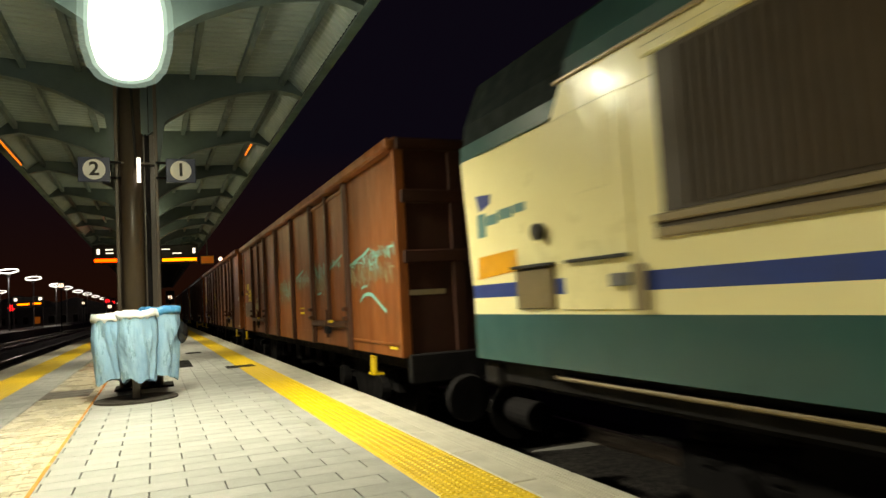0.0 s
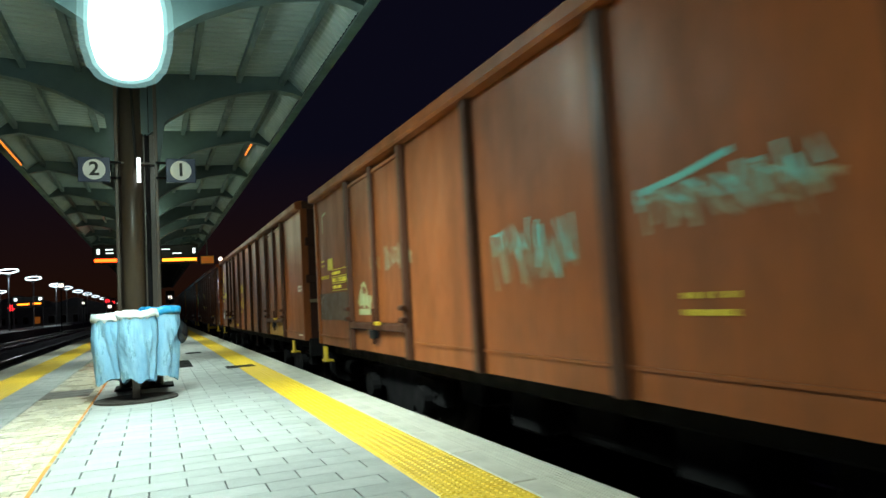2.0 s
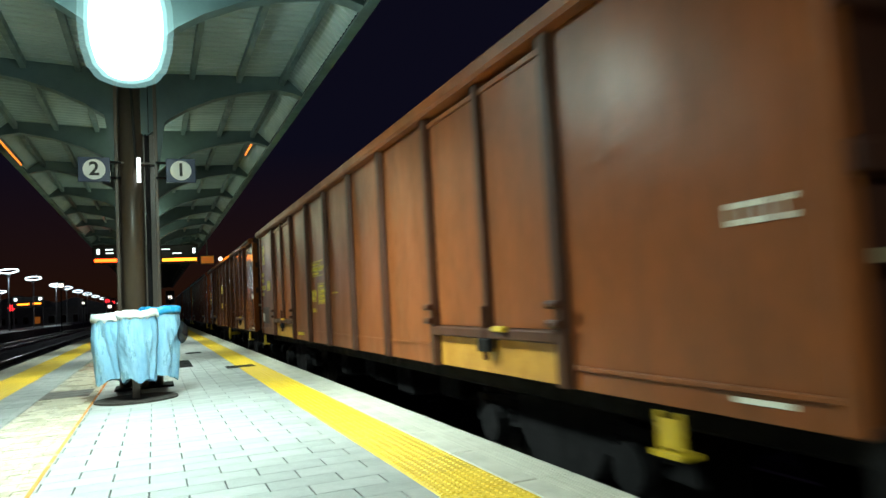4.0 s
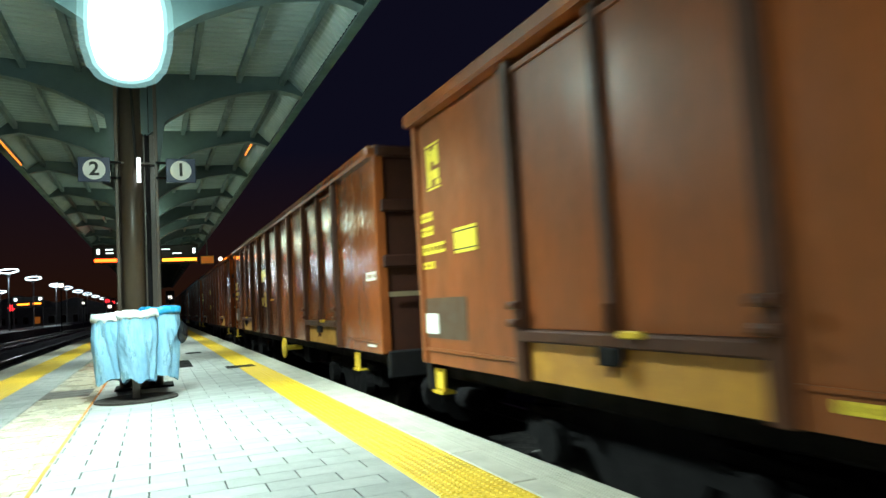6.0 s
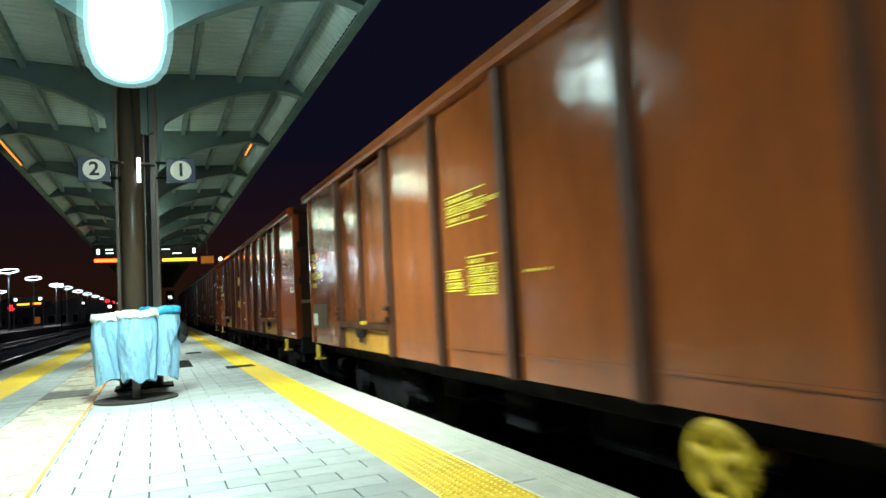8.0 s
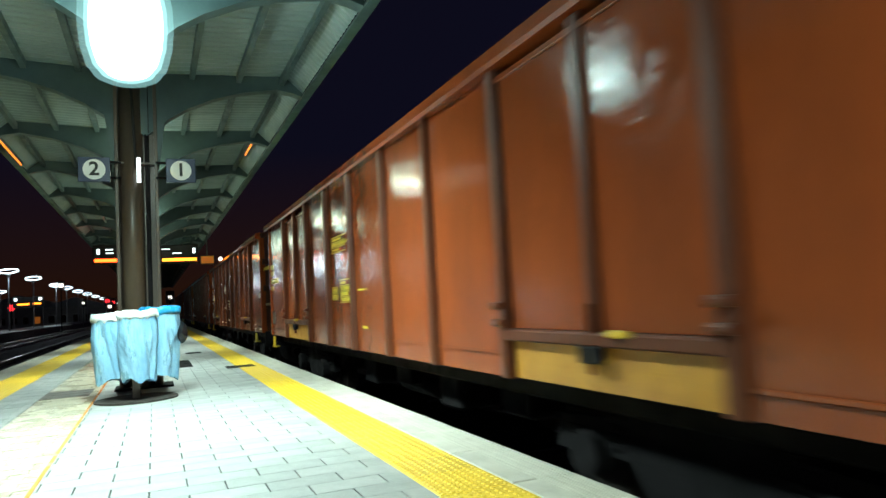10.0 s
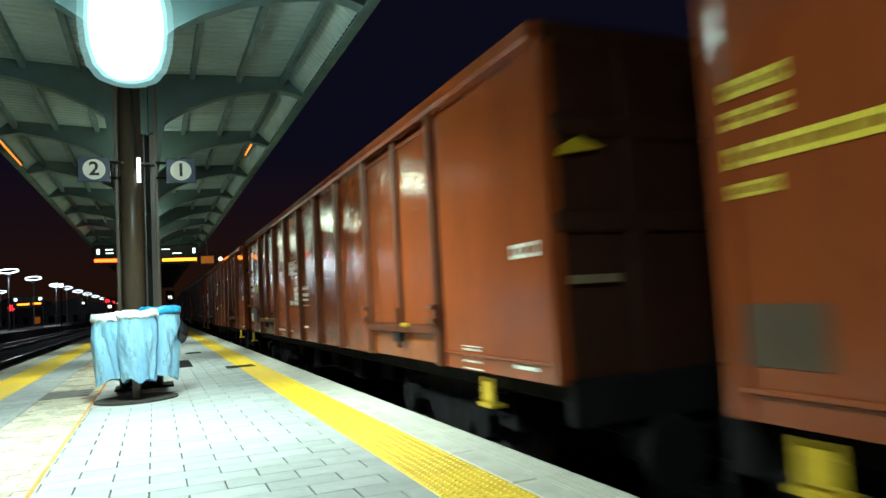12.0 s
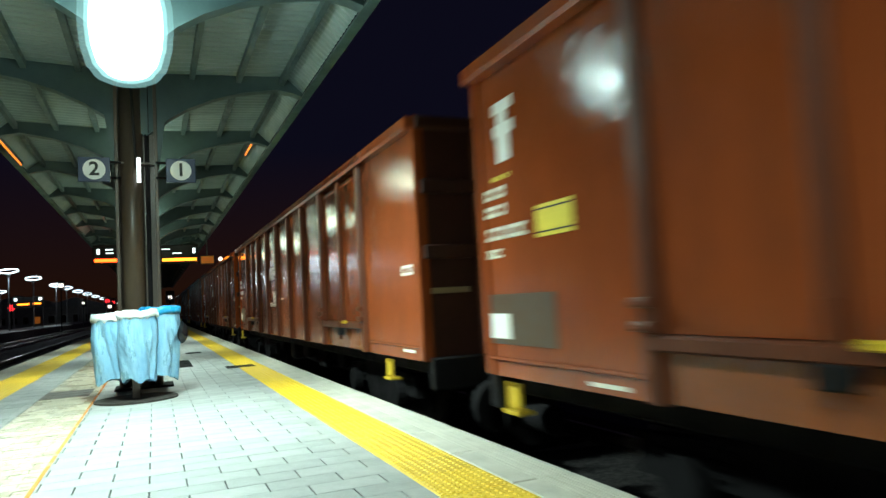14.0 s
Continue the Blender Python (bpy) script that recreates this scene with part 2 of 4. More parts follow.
def prism(bm, outline, axis, a, b):
    """A closed outline of two-number points, pushed along an axis from a to b."""
    def put(u, v, w):
        return {"x": (w, u, v), "y": (u, w, v), "z": (u, v, w)}[axis]
    lo = [bm.verts.new(put(u, v, a)) for u, v in outline]
    hi = [bm.verts.new(put(u, v, b)) for u, v in outline]
    n = len(outline)
    bm.faces.new(lo)
    bm.faces.new(hi[::-1])
    for i in range(n):
        bm.faces.new((lo[i], hi[i], hi[(i + 1) % n], lo[(i + 1) % n]))
    bmesh.ops.recalc_face_normals(bm, faces=bm.faces)
    return bm


def mesh_of(name, bm, material, smooth=False):
    bmesh.ops.recalc_face_normals(bm, faces=bm.faces)
    me = bpy.data.meshes.new(name)
    bm.to_mesh(me)
    bm.free()
    me.materials.append(M[material])
    if smooth:
        for p in me.polygons:
            p.use_smooth = True
    return me


def part(name, bm, material, parent=None, label="", smooth=False):
    ob = new(name, mesh_of(name, bm, material, smooth))
    ob.parent = parent
    return tagged(ob, label)


def B(*a, **k):
    return box(bmesh.new(), *a, **k)


def C(*a, **k):
    return cyl(bmesh.new(), *a, **k)


def thing(name, label, category, at=(0, 0, 0), group="", kind=""):
    ob = new(name)
    ob.location = at
    ob.empty_display_size = 0.2
    return tagged(ob, label, category, group, kind)


# ---- ground, tracks, platform ----
RAIL = -0.55
EDGE_R, EDGE_L = 2.07, -2.92
Y0, Y1 = -8.0, 150.0
ground = part("ground", B(-900, 900, -300, 1500, -1.2, -0.86), "ground")
tagged(ground, "dark gravelly ground round the railway tracks", "ground", kind="structure")
TRACKS = [3.73, -4.75, -8.9]


def ballast_bed(x):
    bm = bmesh.new()
    n = 120
    prof = [(-2.0, -0.858), (-1.45, -0.74), (-0.5, -0.70), (0.5, -0.70), (1.45, -0.74), (2.0, -0.858)]
    rows = []
    for i in range(n + 1):
        y = -10 + 190 * (i / n) ** 1.6
        rows.append([bm.verts.new((x + a + random.uniform(-.02, .02), y, z + (random.uniform(-.02, .02) if -1.6 < a < 1.6 else 0))) for a, z in prof])
    for r, s in zip(rows, rows[1:]):
        for k in range(len(prof) - 1):
            bm.faces.new((r[k], r[k + 1], s[k + 1], s[k]))
    return tagged(part("ballast_bed", bm, "ballast"), "dark brown crushed stone ballast under the rails", "ballast", kind="stuff")


def track(x):
    t = thing("railway_track", "steel rails on concrete sleepers in dark ballast", "track", (x, 0, RAIL), "railway tracks")
    for s in (-0.75, 0.75):
        prof = [(-.07, -.16), (.07, -.16), (.07, -.14), (.012, -.12), (.012, -.045), (.036, -.035), (.036, -.004), (.03, 0), (-.03, 0), (-.036, -.004), (-.036, -.035), (-.012, -.045), (-.012, -.12), (-.07, -.14)]
        part("rail", prism(bmesh.new(), [(s + a, b) for a, b in prof], "y", -10, 180), "rail", t)
    sl = mesh_of("sleeper", B(-1.2, 1.2, -.12, .12, -.26, -.165, bevel=.02), "concrete")
    for i in range(90):
        o = new("sleeper", sl)
        o.parent, o.location = t, (0, -8 + .6 * i, 0)
    return t


for tx in TRACKS:
    ballast_bed(tx)
    track(tx)

platform = part("platform", B(EDGE_L + .02, EDGE_R - .02, Y0, Y1, -0.9, -0.045), "concrete")
tagged(platform, "island platform with grey pavers and yellow tactile strips", "platform", kind="structure")


def slabs(name, material, x0, x1, y0, y1, step, label, gap=0.006, bevel=0.006, limit=160):
    """A row of slabs along the platform, each a piece of its own; the far rest is joined."""
    me = mesh_of(name, B(x0, x1, gap / 2, step - gap / 2, -0.05, 0.0, bevel=bevel), material)
    n = int((y1 - y0) / step)
    near = min(n, limit)
    for i in range(near):
        o = new(name, me)
        o.parent, o.location = platform, (0, y0 + i * step, 0)
    bm = bmesh.new()
    for i in range(near, n):
        box(bm, x0, x1, y0 + i * step + gap / 2, y0 + (i + 1) * step - gap / 2, -0.05, 0.0)
    if n > near:
        tagged(part(name + "_row", bm, material, platform), label, kind="stuff")
    else:
        bm.free()


Y_IN, Y_OUT = 1.285, 1.69
SEAM = -0.68
L_IN, L_OUT = -1.82, -2.40
GUIDE = -1.34


def pavers():
    w, d = 0.4, 0.2
    full = mesh_of("paver", B(.004, w - .004, .0015, d - .0015, -.05, 0, bevel=.0025), "paver")
    bm = bmesh.new()
    rows = int((70 - Y0) / d)
    for r in range(rows):
        y = Y0 + r * d
        x = -0.85 - 0.4 + (0.2 if r % 2 else 0.0)
        while x < Y_IN:
            a, b = max(x, SEAM + .004), min(x + w, Y_IN - .004)
            if b - a > 0.012:
                z = random.uniform(-.0015, .0)
                if 2.2 < y < 12.0 and b - a > w - .001:
                    o = new("paver", full)
                    o.parent, o.location = platform, (a, y, z)
                else:
                    box(bm, a + .004, b - .004, y + .0015, y + d - .0015, -.05, z)
            x += w
    tagged(part("paver_field", bm, "paver", platform), "grey concrete pavers in running bond", kind="stuff")
    part("paver_far", B(SEAM, Y_IN, Y0 + rows * d, Y1, -.05, -.002), "paver", platform)
    bm = bmesh.new()
    for r in range(int((60 - Y0) / .1)):
        y = Y0 + r * .1
        x = SEAM - .1 - (.1 if r % 2 else 0)
        while x > GUIDE - .2:
            a, b = max(x, GUIDE + .004), min(x + .2, SEAM - .004)
            if b - a > .012:
                box(bm, a + .003, b - .003, y + .003, y + .097, -.05, random.uniform(-.003, 0))
            x -= .2
    side = bmesh.new()
    for r in range(int((60 - Y0) / .2)):
        y, x = Y0 + r * .2, L_IN - (.2 if r % 2 else 0)
        while x < GUIDE:
            a, b = max(x, L_IN), min(x + .4, GUIDE - .004)
            if b - a > .012:
                box(side, a + .0035, b - .0035, y + .0035, y + .1965, -.05, random.uniform(-.003, 0))
            x += .4
    tagged(part("side_paver_field", side, "paver", platform), "grey concrete pavers beside the guide path", kind="stuff")
    part("side_paver_far", B(L_IN, GUIDE, 60, Y1, -.05, -.002), "paver", platform)
    tagged(part("brick_field", bm, "slab", platform), "small pale paving bricks, worn and glossy", kind="stuff")
    part("brick_far", B(GUIDE, SEAM, 60, Y1, -.05, -.002), "slab", platform)


def tactile(name, x0, x1):
    slabs(name, "tactile", x0, x1, Y0, 60, 0.4, "yellow tactile tiles", limit=60)
    part(name + "_far", B(x0, x1, 60, Y1, -.05, -.001), "tactile", platform)
    verts, faces = [], []
    n = 8
    for j in range(int((14 - 1.8) / .05)):
        for i in range(n):
            cx, cy = x0 + (i + .5) * (x1 - x0) / n, 1.8 + (j + .5) * .05
            k = len(verts)
            for r, z in ((.016, 0.0), (.009, .005)):
                for a in range(6):
                    verts.append((cx + r * math.cos(a * math.pi / 3), cy + r * math.sin(a * math.pi / 3), z))
            for a in range(6):
                faces.append((k + a, k + (a + 1) % 6, k + 6 + (a + 1) % 6, k + 6 + a))
            faces.append(tuple(range(k + 6, k + 12)))
    me = bpy.data.meshes.new("tactile_studs")
    me.from_pydata(verts, [], faces)
    me.materials.append(M["tactile"])
    o = new("tactile_studs", me)
    o.parent = platform
    tagged(o, "raised round studs on yellow tiles", kind="stuff")


def coping(name, x0, x1, side):
    slabs(name, "coping", x0, x1, Y0, 60, 0.8, "pale coping stones", gap=.008, bevel=.01, limit=50)
    part(name + "_far", B(x0, x1, 60, Y1, -.05, -.001), "coping", platform)
    bm = bmesh.new()
    for k in range(7):
        x = x0 + .05 + k * .028 if side < 0 else x1 - .05 - k * .028
        box(bm, x - .008, x + .008, Y0, 25, -.01, .003)
    tagged(part("grip_ribs", bm, "coping", platform), "fine anti-slip ribs along the platform edge", kind="stuff")


def lip(x0, x1):
    part("platform_lip", B(x0, x1, Y0, Y1, -.22, -.05, bevel=.008), "concrete", platform)


lip(EDGE_R - .25, EDGE_R + .0)
lip(EDGE_L, EDGE_L + .25)
part("seam_strip", B(SEAM - .012, SEAM + .012, Y0, 60, -.03, .003), "seam", platform, "strip between two kinds of paving, its orange reflection painted on")


def manhole(x0, x1, y0, y1, iron="under"):
    m = thing("drain_cover", "dark iron drain cover in the paving, also used as a shadow band", "drain cover", ((x0 + x1) / 2, (y0 + y1) / 2, 0), "drain covers")
    w, d = (x1 - x0) / 2, (y1 - y0) / 2
    part("frame", B(-w, w, -d, d, -.03, .004, bevel=.003), iron, m)
    for i in range(3):
        part("grate_bar", B(-w + .03, w - .03, -d + (i + .3) * 2 * d / 3, -d + (i + .7) * 2 * d / 3, .0041, .008), iron, m)
    return m


manhole(0.38, 0.62, 13.0, 14.9)
manhole(0.66, 1.0, 17.0, 17.5)
manhole(1.1, 1.56, 11.9, 12.4)
# this one is no cover: it draws a faint shadow across the bricks
manhole(-1.34, -0.78, 9.75, 10.6, "shadow_band")

# ---- canopy ----
FRAME_YS = [3.5 + 3.3 * k for k in range(-2, 28)]
CX, HALF = -0.14, 2.36
canopy = part("canopy_roof", prism(bmesh.new(), [(CX - HALF + .05, 4.22), (CX - 2.05, 4.47), (CX, 4.37), (CX + 2.05, 4.47), (CX + HALF - .05, 4.22), (CX + HALF - .05, 4.30), (CX + 2.05, 4.55), (CX, 4.45), (CX - 2.05, 4.55), (CX - HALF + .05, 4.30)], "y", -4, 95), "canopy_top")
tagged(canopy, "long platform canopy with steel ribs and corrugated ceiling", "canopy", kind="structure")


def corrugated(name, a, b, y0, y1, pitch, depth, label):
    """Ribbed sheet between two lines along the platform, with ribs running across."""
    bm = bmesh.new()
    (xa, za), (xb, zb) = a, b
    n = int((y1 - y0) / pitch)
    prev = None
    for i in range(n * 4 + 1):
        y = y0 + i * pitch / 4
        dz = depth * (0, 0, 1, 1)[i % 4]
        cur = (bm.verts.new((xa, y, za - dz)), bm.verts.new((xb, y, zb - dz)))
        if prev:
            bm.faces.new((prev[0], prev[1], cur[1], cur[0]))
        prev = cur
    return tagged(part(name, bm, "canopy_sheet", canopy), label)


for s in (-1, 1):
    corrugated("ceiling_sheet", (CX + s * .02, 4.355), (CX + s * 2.0, 4.455), -3, 90, 0.16, 0.032, "pale corrugated sheet")
    corrugated("edge_sheet", (CX + s * 2.03, 4.45), (CX + s * (HALF - .06), 4.20), -3, 90, 0.13, 0.016, "pale corrugated sheet")
    x = CX + s * HALF
    part("gutter", prism(bmesh.new(), [(x - s * .09, 4.10), (x + s * .03, 4.10), (x + s * .05, 4.30), (x + s * .03, 4.30), (x + s * .015, 4.13), (x - s * .09, 4.13)], "y", -4, 95), "canopy_steel", canopy)
    for px in (0.72, 1.36, 1.98):
        part("purlin", B(CX + s * px - .035, CX + s * px + .035, -4, 95, 4.28, 4.38), "canopy_steel", canopy)
part("ridge_beam", B(CX - .12, CX + .12, -4, 95, 4.10, 4.36), "canopy_steel", canopy)


def rib():
    bm = bmesh.new()
    pts = [(0.10, 4.33), (2.0, 4.42), (2.16, 4.36), (2.31, 4.20), (2.31, 4.12), (2.12, 4.18), (1.9, 4.22), (1.4, 4.14), (1.0, 4.02), (0.65, 3.86), (0.40, 3.70), (0.24, 3.55), (0.10, 3.45)]
    for s in (-1, 1):
        prism(bm, [(s * a, b) for a, b in pts], "y", -.02, .02)
        for (a, b), (c, d) in zip(pts[4:-1], pts[5:]):
            prism(bm, [(s * a, b), (s * c, d), (s * c, d - .02), (s * a, b - .02)], "y", -.09, .09)
        prism(bm, [(s * 2.31, 4.12), (s * 2.33, 4.12), (s * 2.33, 4.2), (s * 2.31, 4.2)], "y", -.09, .09)
    box(bm, -.12, .12, -.1, .1, 3.45, 4.3)
    return bm


rib_mesh = mesh_of("rib", rib(), "canopy_steel")
for fy in FRAME_YS:
    o = new("rib", rib_mesh)
    o.parent, o.location = canopy, (CX, fy, 0)


def column(y):
    c = thing("canopy_column", "brown-grey painted steel canopy column with broad flanges", "column", (CX, y, 0), "canopy columns")
    part("flange", B(-.30, -.255, -.17, .17, 0, 4.26, bevel=.006), "column", c)
    part("flange", B(.19, .235, -.17, .17, 0, 4.26, bevel=.006), "column", c)
    part("web", B(-.256, .191, .02, .06, 0, 4.26), "column", c)
    part("shaft", C((-.1, -.03, 0), (-.1, -.03, 4.2), .15, n=24), "column", c, smooth=True)
    part("stiffener", B(-.256, -.02, -.15, .02, 3.02, 3.04), "column", c)
    part("stiffener", B(.02, .191, -.15, .02, 3.02, 3.04), "column", c)
    # near-black strip stands in for the shade beside the web
    part("recess_shade", B(.07, .13, -.06, .02, 0, 4.2, bevel=.004), "under", c, "dark upright strip painted as the shade in the recess")
    part("base_plate", B(-.36, .36, -.24, .24, 0, .03, bevel=.005), "under", c)
    bm = bmesh.new()
    for s in (-1, 1):
        e = .234 if s > 0 else .299
        prism(bm, [(s * e, 3.0), (s * (e + .02), 3.0), (s * (e + .12), 3.72), (s * e, 3.72)], "y", -.1, .1)
    part("bracket", bm, "canopy_steel", c)
    return c


COL_Y = FRAME_YS[4]
first = column(COL_Y)
for k in (8, 12, 16, 20, 24):
    copy_thing(first, Matrix.Translation((CX, FRAME_YS[k], 0)))


def text(name, body, size, material, parent, m):
    cu = bpy.data.curves.new(name, "FONT")
    cu.body, cu.size, cu.align_x, cu.align_y, cu.extrude = body, size, "CENTER", "CENTER", .004
    cu.offset = size * .025
    cu.materials.append(M[material])
    o = new(name, cu)
    o.parent, o.matrix_local = parent, m
    return o


def track_sign(x, z, number):
    s = thing("track_sign", "dark blue sign with number %s in a white disc" % number, "sign", (x, COL_Y - .22, z), "platform number signs")
    part("panel", B(-.19, .19, -.02, .02, -.165, .165, bevel=.006), "signblue", s)
    part("disc", C((0, -.021, 0), (0, -.027, 0), .135, n=40), "signwhite", s)
    text("numeral", number, .25, "black", s, pose(0, -.029, 0, 90, 0, 0))
    d = 1 if x < CX else -1
    part("bracket", B(min(d * .19, d * .32), max(d * .19, d * .32), -.012, .012, -.12, -.09), "under", s)
    part("bracket", B(min(d * .19, d * .32), max(d * .19, d * .32), -.012, .012, .09, .12), "under", s)
    return s


track_sign(-0.68, 2.915, "2")
track_sign(0.385, 2.92, "1")


def pendant_lamp(y, glow_name):
    lamp = thing("pendant_lamp", "large glowing white pendant lamp hanging under the canopy", "lamp", (LAMP_X, y, LAMP_Z), "platform lamps")
    bm = bmesh.new()
    # outline swollen to the width of the glare; the lamp itself is smaller
    prof = [(.09, -.345), (.17, -.31), (.235, -.23), (.28, -.08), (.295, .08), (.29, .25), (.26, .40), (.19, .48)]

    def shell(grow, stretch):
        bm = bmesh.new()
        rings = [[bm.verts.new(((r + grow) * math.cos(a * math.pi / 20), (r + grow) * math.sin(a * math.pi / 20), z * stretch)) for a in range(40)] for r, z in prof]
        for r, s in zip(rings, rings[1:]):
            for k in range(40):
                bm.faces.new((r[k], r[(k + 1) % 40], s[(k + 1) % 40], s[k]))
        bm.faces.new(rings[0][::-1])
        return bm
    shells = [("diffuser", 0, 1, glow_name, "glowing milky body widened to the lamp glare"), ("inner_globe", .035, 1.06, "halo_shell", "inner glowing skin of the lamp glare"), ("outer_globe", .085, 1.12, "halo_shell_thin", "thin outer glowing skin of the lamp glare")]
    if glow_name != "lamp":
        # other lamps: no halo shells, and shrunk so the column hides them from the camera
        shells = [("diffuser", -.07, .85, glow_name, "glowing milky body widened to the lamp glare")]
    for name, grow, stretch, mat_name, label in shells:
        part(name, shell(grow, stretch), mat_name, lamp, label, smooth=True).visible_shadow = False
    bm = bmesh.new()
    bmesh.ops.create_uvsphere(bm, u_segments=24, v_segments=14, radius=.085, matrix=Matrix.Diagonal((1, 1, 1.35, 1)))
    part("burner", bm, "burner" if glow_name == "lamp" else "burner_far", lamp, "dazzling white burner", smooth=True).visible_shadow = False
    part("cap", C((0, 0, .47), (0, 0, .56), .22, .10, n=24), "steel", lamp)
    part("stem", C((0, 0, .55), (0, 0, .76), .022, n=10), "steel", lamp)
    return lamp


pendant_lamp(LAMP_YS[0], "lamp_far")
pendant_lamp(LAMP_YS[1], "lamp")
lamp_one = pendant_lamp(LAMP_YS[2], "lamp_far")
for ly in LAMP_YS[3:]:
    copy_thing(lamp_one, Matrix.Translation((LAMP_X, ly, LAMP_Z)))

# ---- the goods train ----
TRACK_X, SIDE = 3.73, 1.40      # track axis; half the width of a wagon body
UP = -RAIL                      # heights below are given over the platform


def travel(t):
    """Metres that the train has rolled towards the camera by t seconds."""
    q = t / 14.0
    return 63.53 * q + 7.87 * q ** 2 + 8.056 * q ** 3 - 1.2116 * q ** 4


def wheelset(parent, y):
    ws = thing("wheelset", "", "", (0, y, 0.46))
    ws.parent = parent
    part("axle", C((-.95, 0, 0), (.95, 0, 0), .08, n=12), "wheel", ws)
    for s in (-1, 1):
        bm = bmesh.new()
        cyl(bm, (s * .70, 0, 0), (s * .83, 0, 0), .455, n=32)
        cyl(bm, (s * .68, 0, 0), (s * .705, 0, 0), .485, n=32)
        cyl(bm, (s * .83, 0, 0), (s * .85, 0, 0), .37, .35, n=32)
        for k in range(4):
            a = k * math.pi / 2
            box(bm, min(s * .84, s * .86), max(s * .84, s * .86), .2 * math.cos(a) - .05, .2 * math.cos(a) + .05, .2 * math.sin(a) - .05, .2 * math.sin(a) + .05)
        part("wheel", bm, "wheel", ws)
    return ws


def bogie(parent, y):
    b = part("bogie", prism(bmesh.new(), [(y - 1.35, .42), (y - 1.35, .66), (y - .6, .70), (y - .45, .88), (y + .45, .88), (y + .6, .70), (y + 1.35, .66), (y + 1.35, .42), (y + .55, .46), (y + .4, .26), (y - .4, .26), (y - .55, .46)], "x", -1.06, -.96), "under", parent, "near-black cast bogie frame")
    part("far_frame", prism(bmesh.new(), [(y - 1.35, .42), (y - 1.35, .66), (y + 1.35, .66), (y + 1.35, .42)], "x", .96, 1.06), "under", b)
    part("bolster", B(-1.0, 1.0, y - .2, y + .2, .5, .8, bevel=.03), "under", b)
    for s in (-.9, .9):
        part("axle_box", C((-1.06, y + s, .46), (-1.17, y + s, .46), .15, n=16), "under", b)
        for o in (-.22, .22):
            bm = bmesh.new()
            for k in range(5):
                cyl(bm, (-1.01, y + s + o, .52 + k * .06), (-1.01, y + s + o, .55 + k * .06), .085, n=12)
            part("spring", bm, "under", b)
    return b


def panel(y0, y1, z0, z1, bulge=0.003):
    """A pressed side sheet, slightly dished between its posts, with shallow knocks."""
    bm = bmesh.new()
    n, k = 9, 11
    grid = []
    for i in range(n + 1):
        col = []
        for j in range(k + 1):
            a, b = i / n, j / k
            edge = min(1, 5 * min(a, 1 - a)) * min(1, 5 * min(b, 1 - b))
            d = bulge * math.sin(math.pi * a) * math.sin(math.pi * b) + edge * (.003 * noise.noise((y0 + a * 3, b * 4, z1)) + .001 * noise.noise((y0 * 3 + a * 9, b * 9, z1)))
            col.append(bm.verts.new((-SIDE + d, y0 + a * (y1 - y0), z0 + b * (z1 - z0))))
        grid.append(col)
    for i in range(n):
        for j in range(k):
            bm.faces.new((grid[i][j], grid[i + 1][j], grid[i + 1][j + 1], grid[i][j + 1]))
    box(bm, -SIDE + .022, -SIDE + .05, y0, y1, z0, z1)
    return bm


def mark(w, name, u0, u1, z0, z1, material, label=""):
    return part(name, B(-SIDE - .006, -SIDE - .0025, min(u0, u1), max(u0, u1), z0 + UP, z1 + UP), material, w, label)


def lines(w, u0, u1, z0, z1, rows, material="white", seed=0, name="lettering", label="unreadable stencilled lettering", fill=2.8):
    """Rows of unreadable lettering, as bars broken into word lengths."""
    bm = bmesh.new()
    x0, x1 = -SIDE - .006, -SIDE - .0025
    h = (z1 - z0) / (rows * fill)
    for r in range(rows):
        glyph_row(bm, u0, u1, z1 - r * (z1 - z0) / rows + UP, h, seed + 100 * r)
    if rows > 2:
        for z in (z0 - .015, z1 + .022):
            box(bm, x0, x1, u0, u1, z - .008 + UP, z + UP)
    return tagged(part(name, bm, material, w, label), kind="stuff")


def glyph_row(bm, u0, u1, top, h, seed):
    """One line of stencilled signs: each an upright stroke with a bar above and below."""
    rnd = random.Random(seed)
    x0, x1, y = -SIDE - .006, -SIDE - .0025, u1
    t = min(h * (.38 if h > .07 else .26), .026)
    while y > u0 + .03:
        a = max(u0, y - rnd.uniform(.55, .8) * max(h, .03))
        box(bm, x0, x1, a, y, top - t, top)
        box(bm, x0, x1, a, y, top - h, top - h + t)
        box(bm, x0, x1, y - .012, y, top - h + t, top - t)
        if rnd.random() < .6:
            box(bm, x0, x1, a, a + .011, top - h + t, top - t)
        y = a - (.05 if rnd.random() < .18 else .014)


def table(w, u0, u1, z0, z1, rows, material, seed, bold=()):
    """A stencilled load table: thin rules with short rows of signs between them."""
    bm = bmesh.new()
    x0, x1 = -SIDE - .006, -SIDE - .0025
    step = (z1 - z0) / rows
    rnd = random.Random(seed)
    for r in range(rows + 1):
        z = z1 - r * step + UP
        box(bm, x0, x1, u0, u1, z - .005, z + .005)
        if r < rows:
            h = step * (.62 if r in bold else .42)
            a = u0 if r in bold else u0 + (u1 - u0) * rnd.uniform(.1, .45)
            glyph_row(bm, a, u1 - .03, z - (step - h) / 2, h, seed + r)
    return tagged(part("load_table", bm, material, w, "ruled table of unreadable stencilled lettering"), kind="stuff")


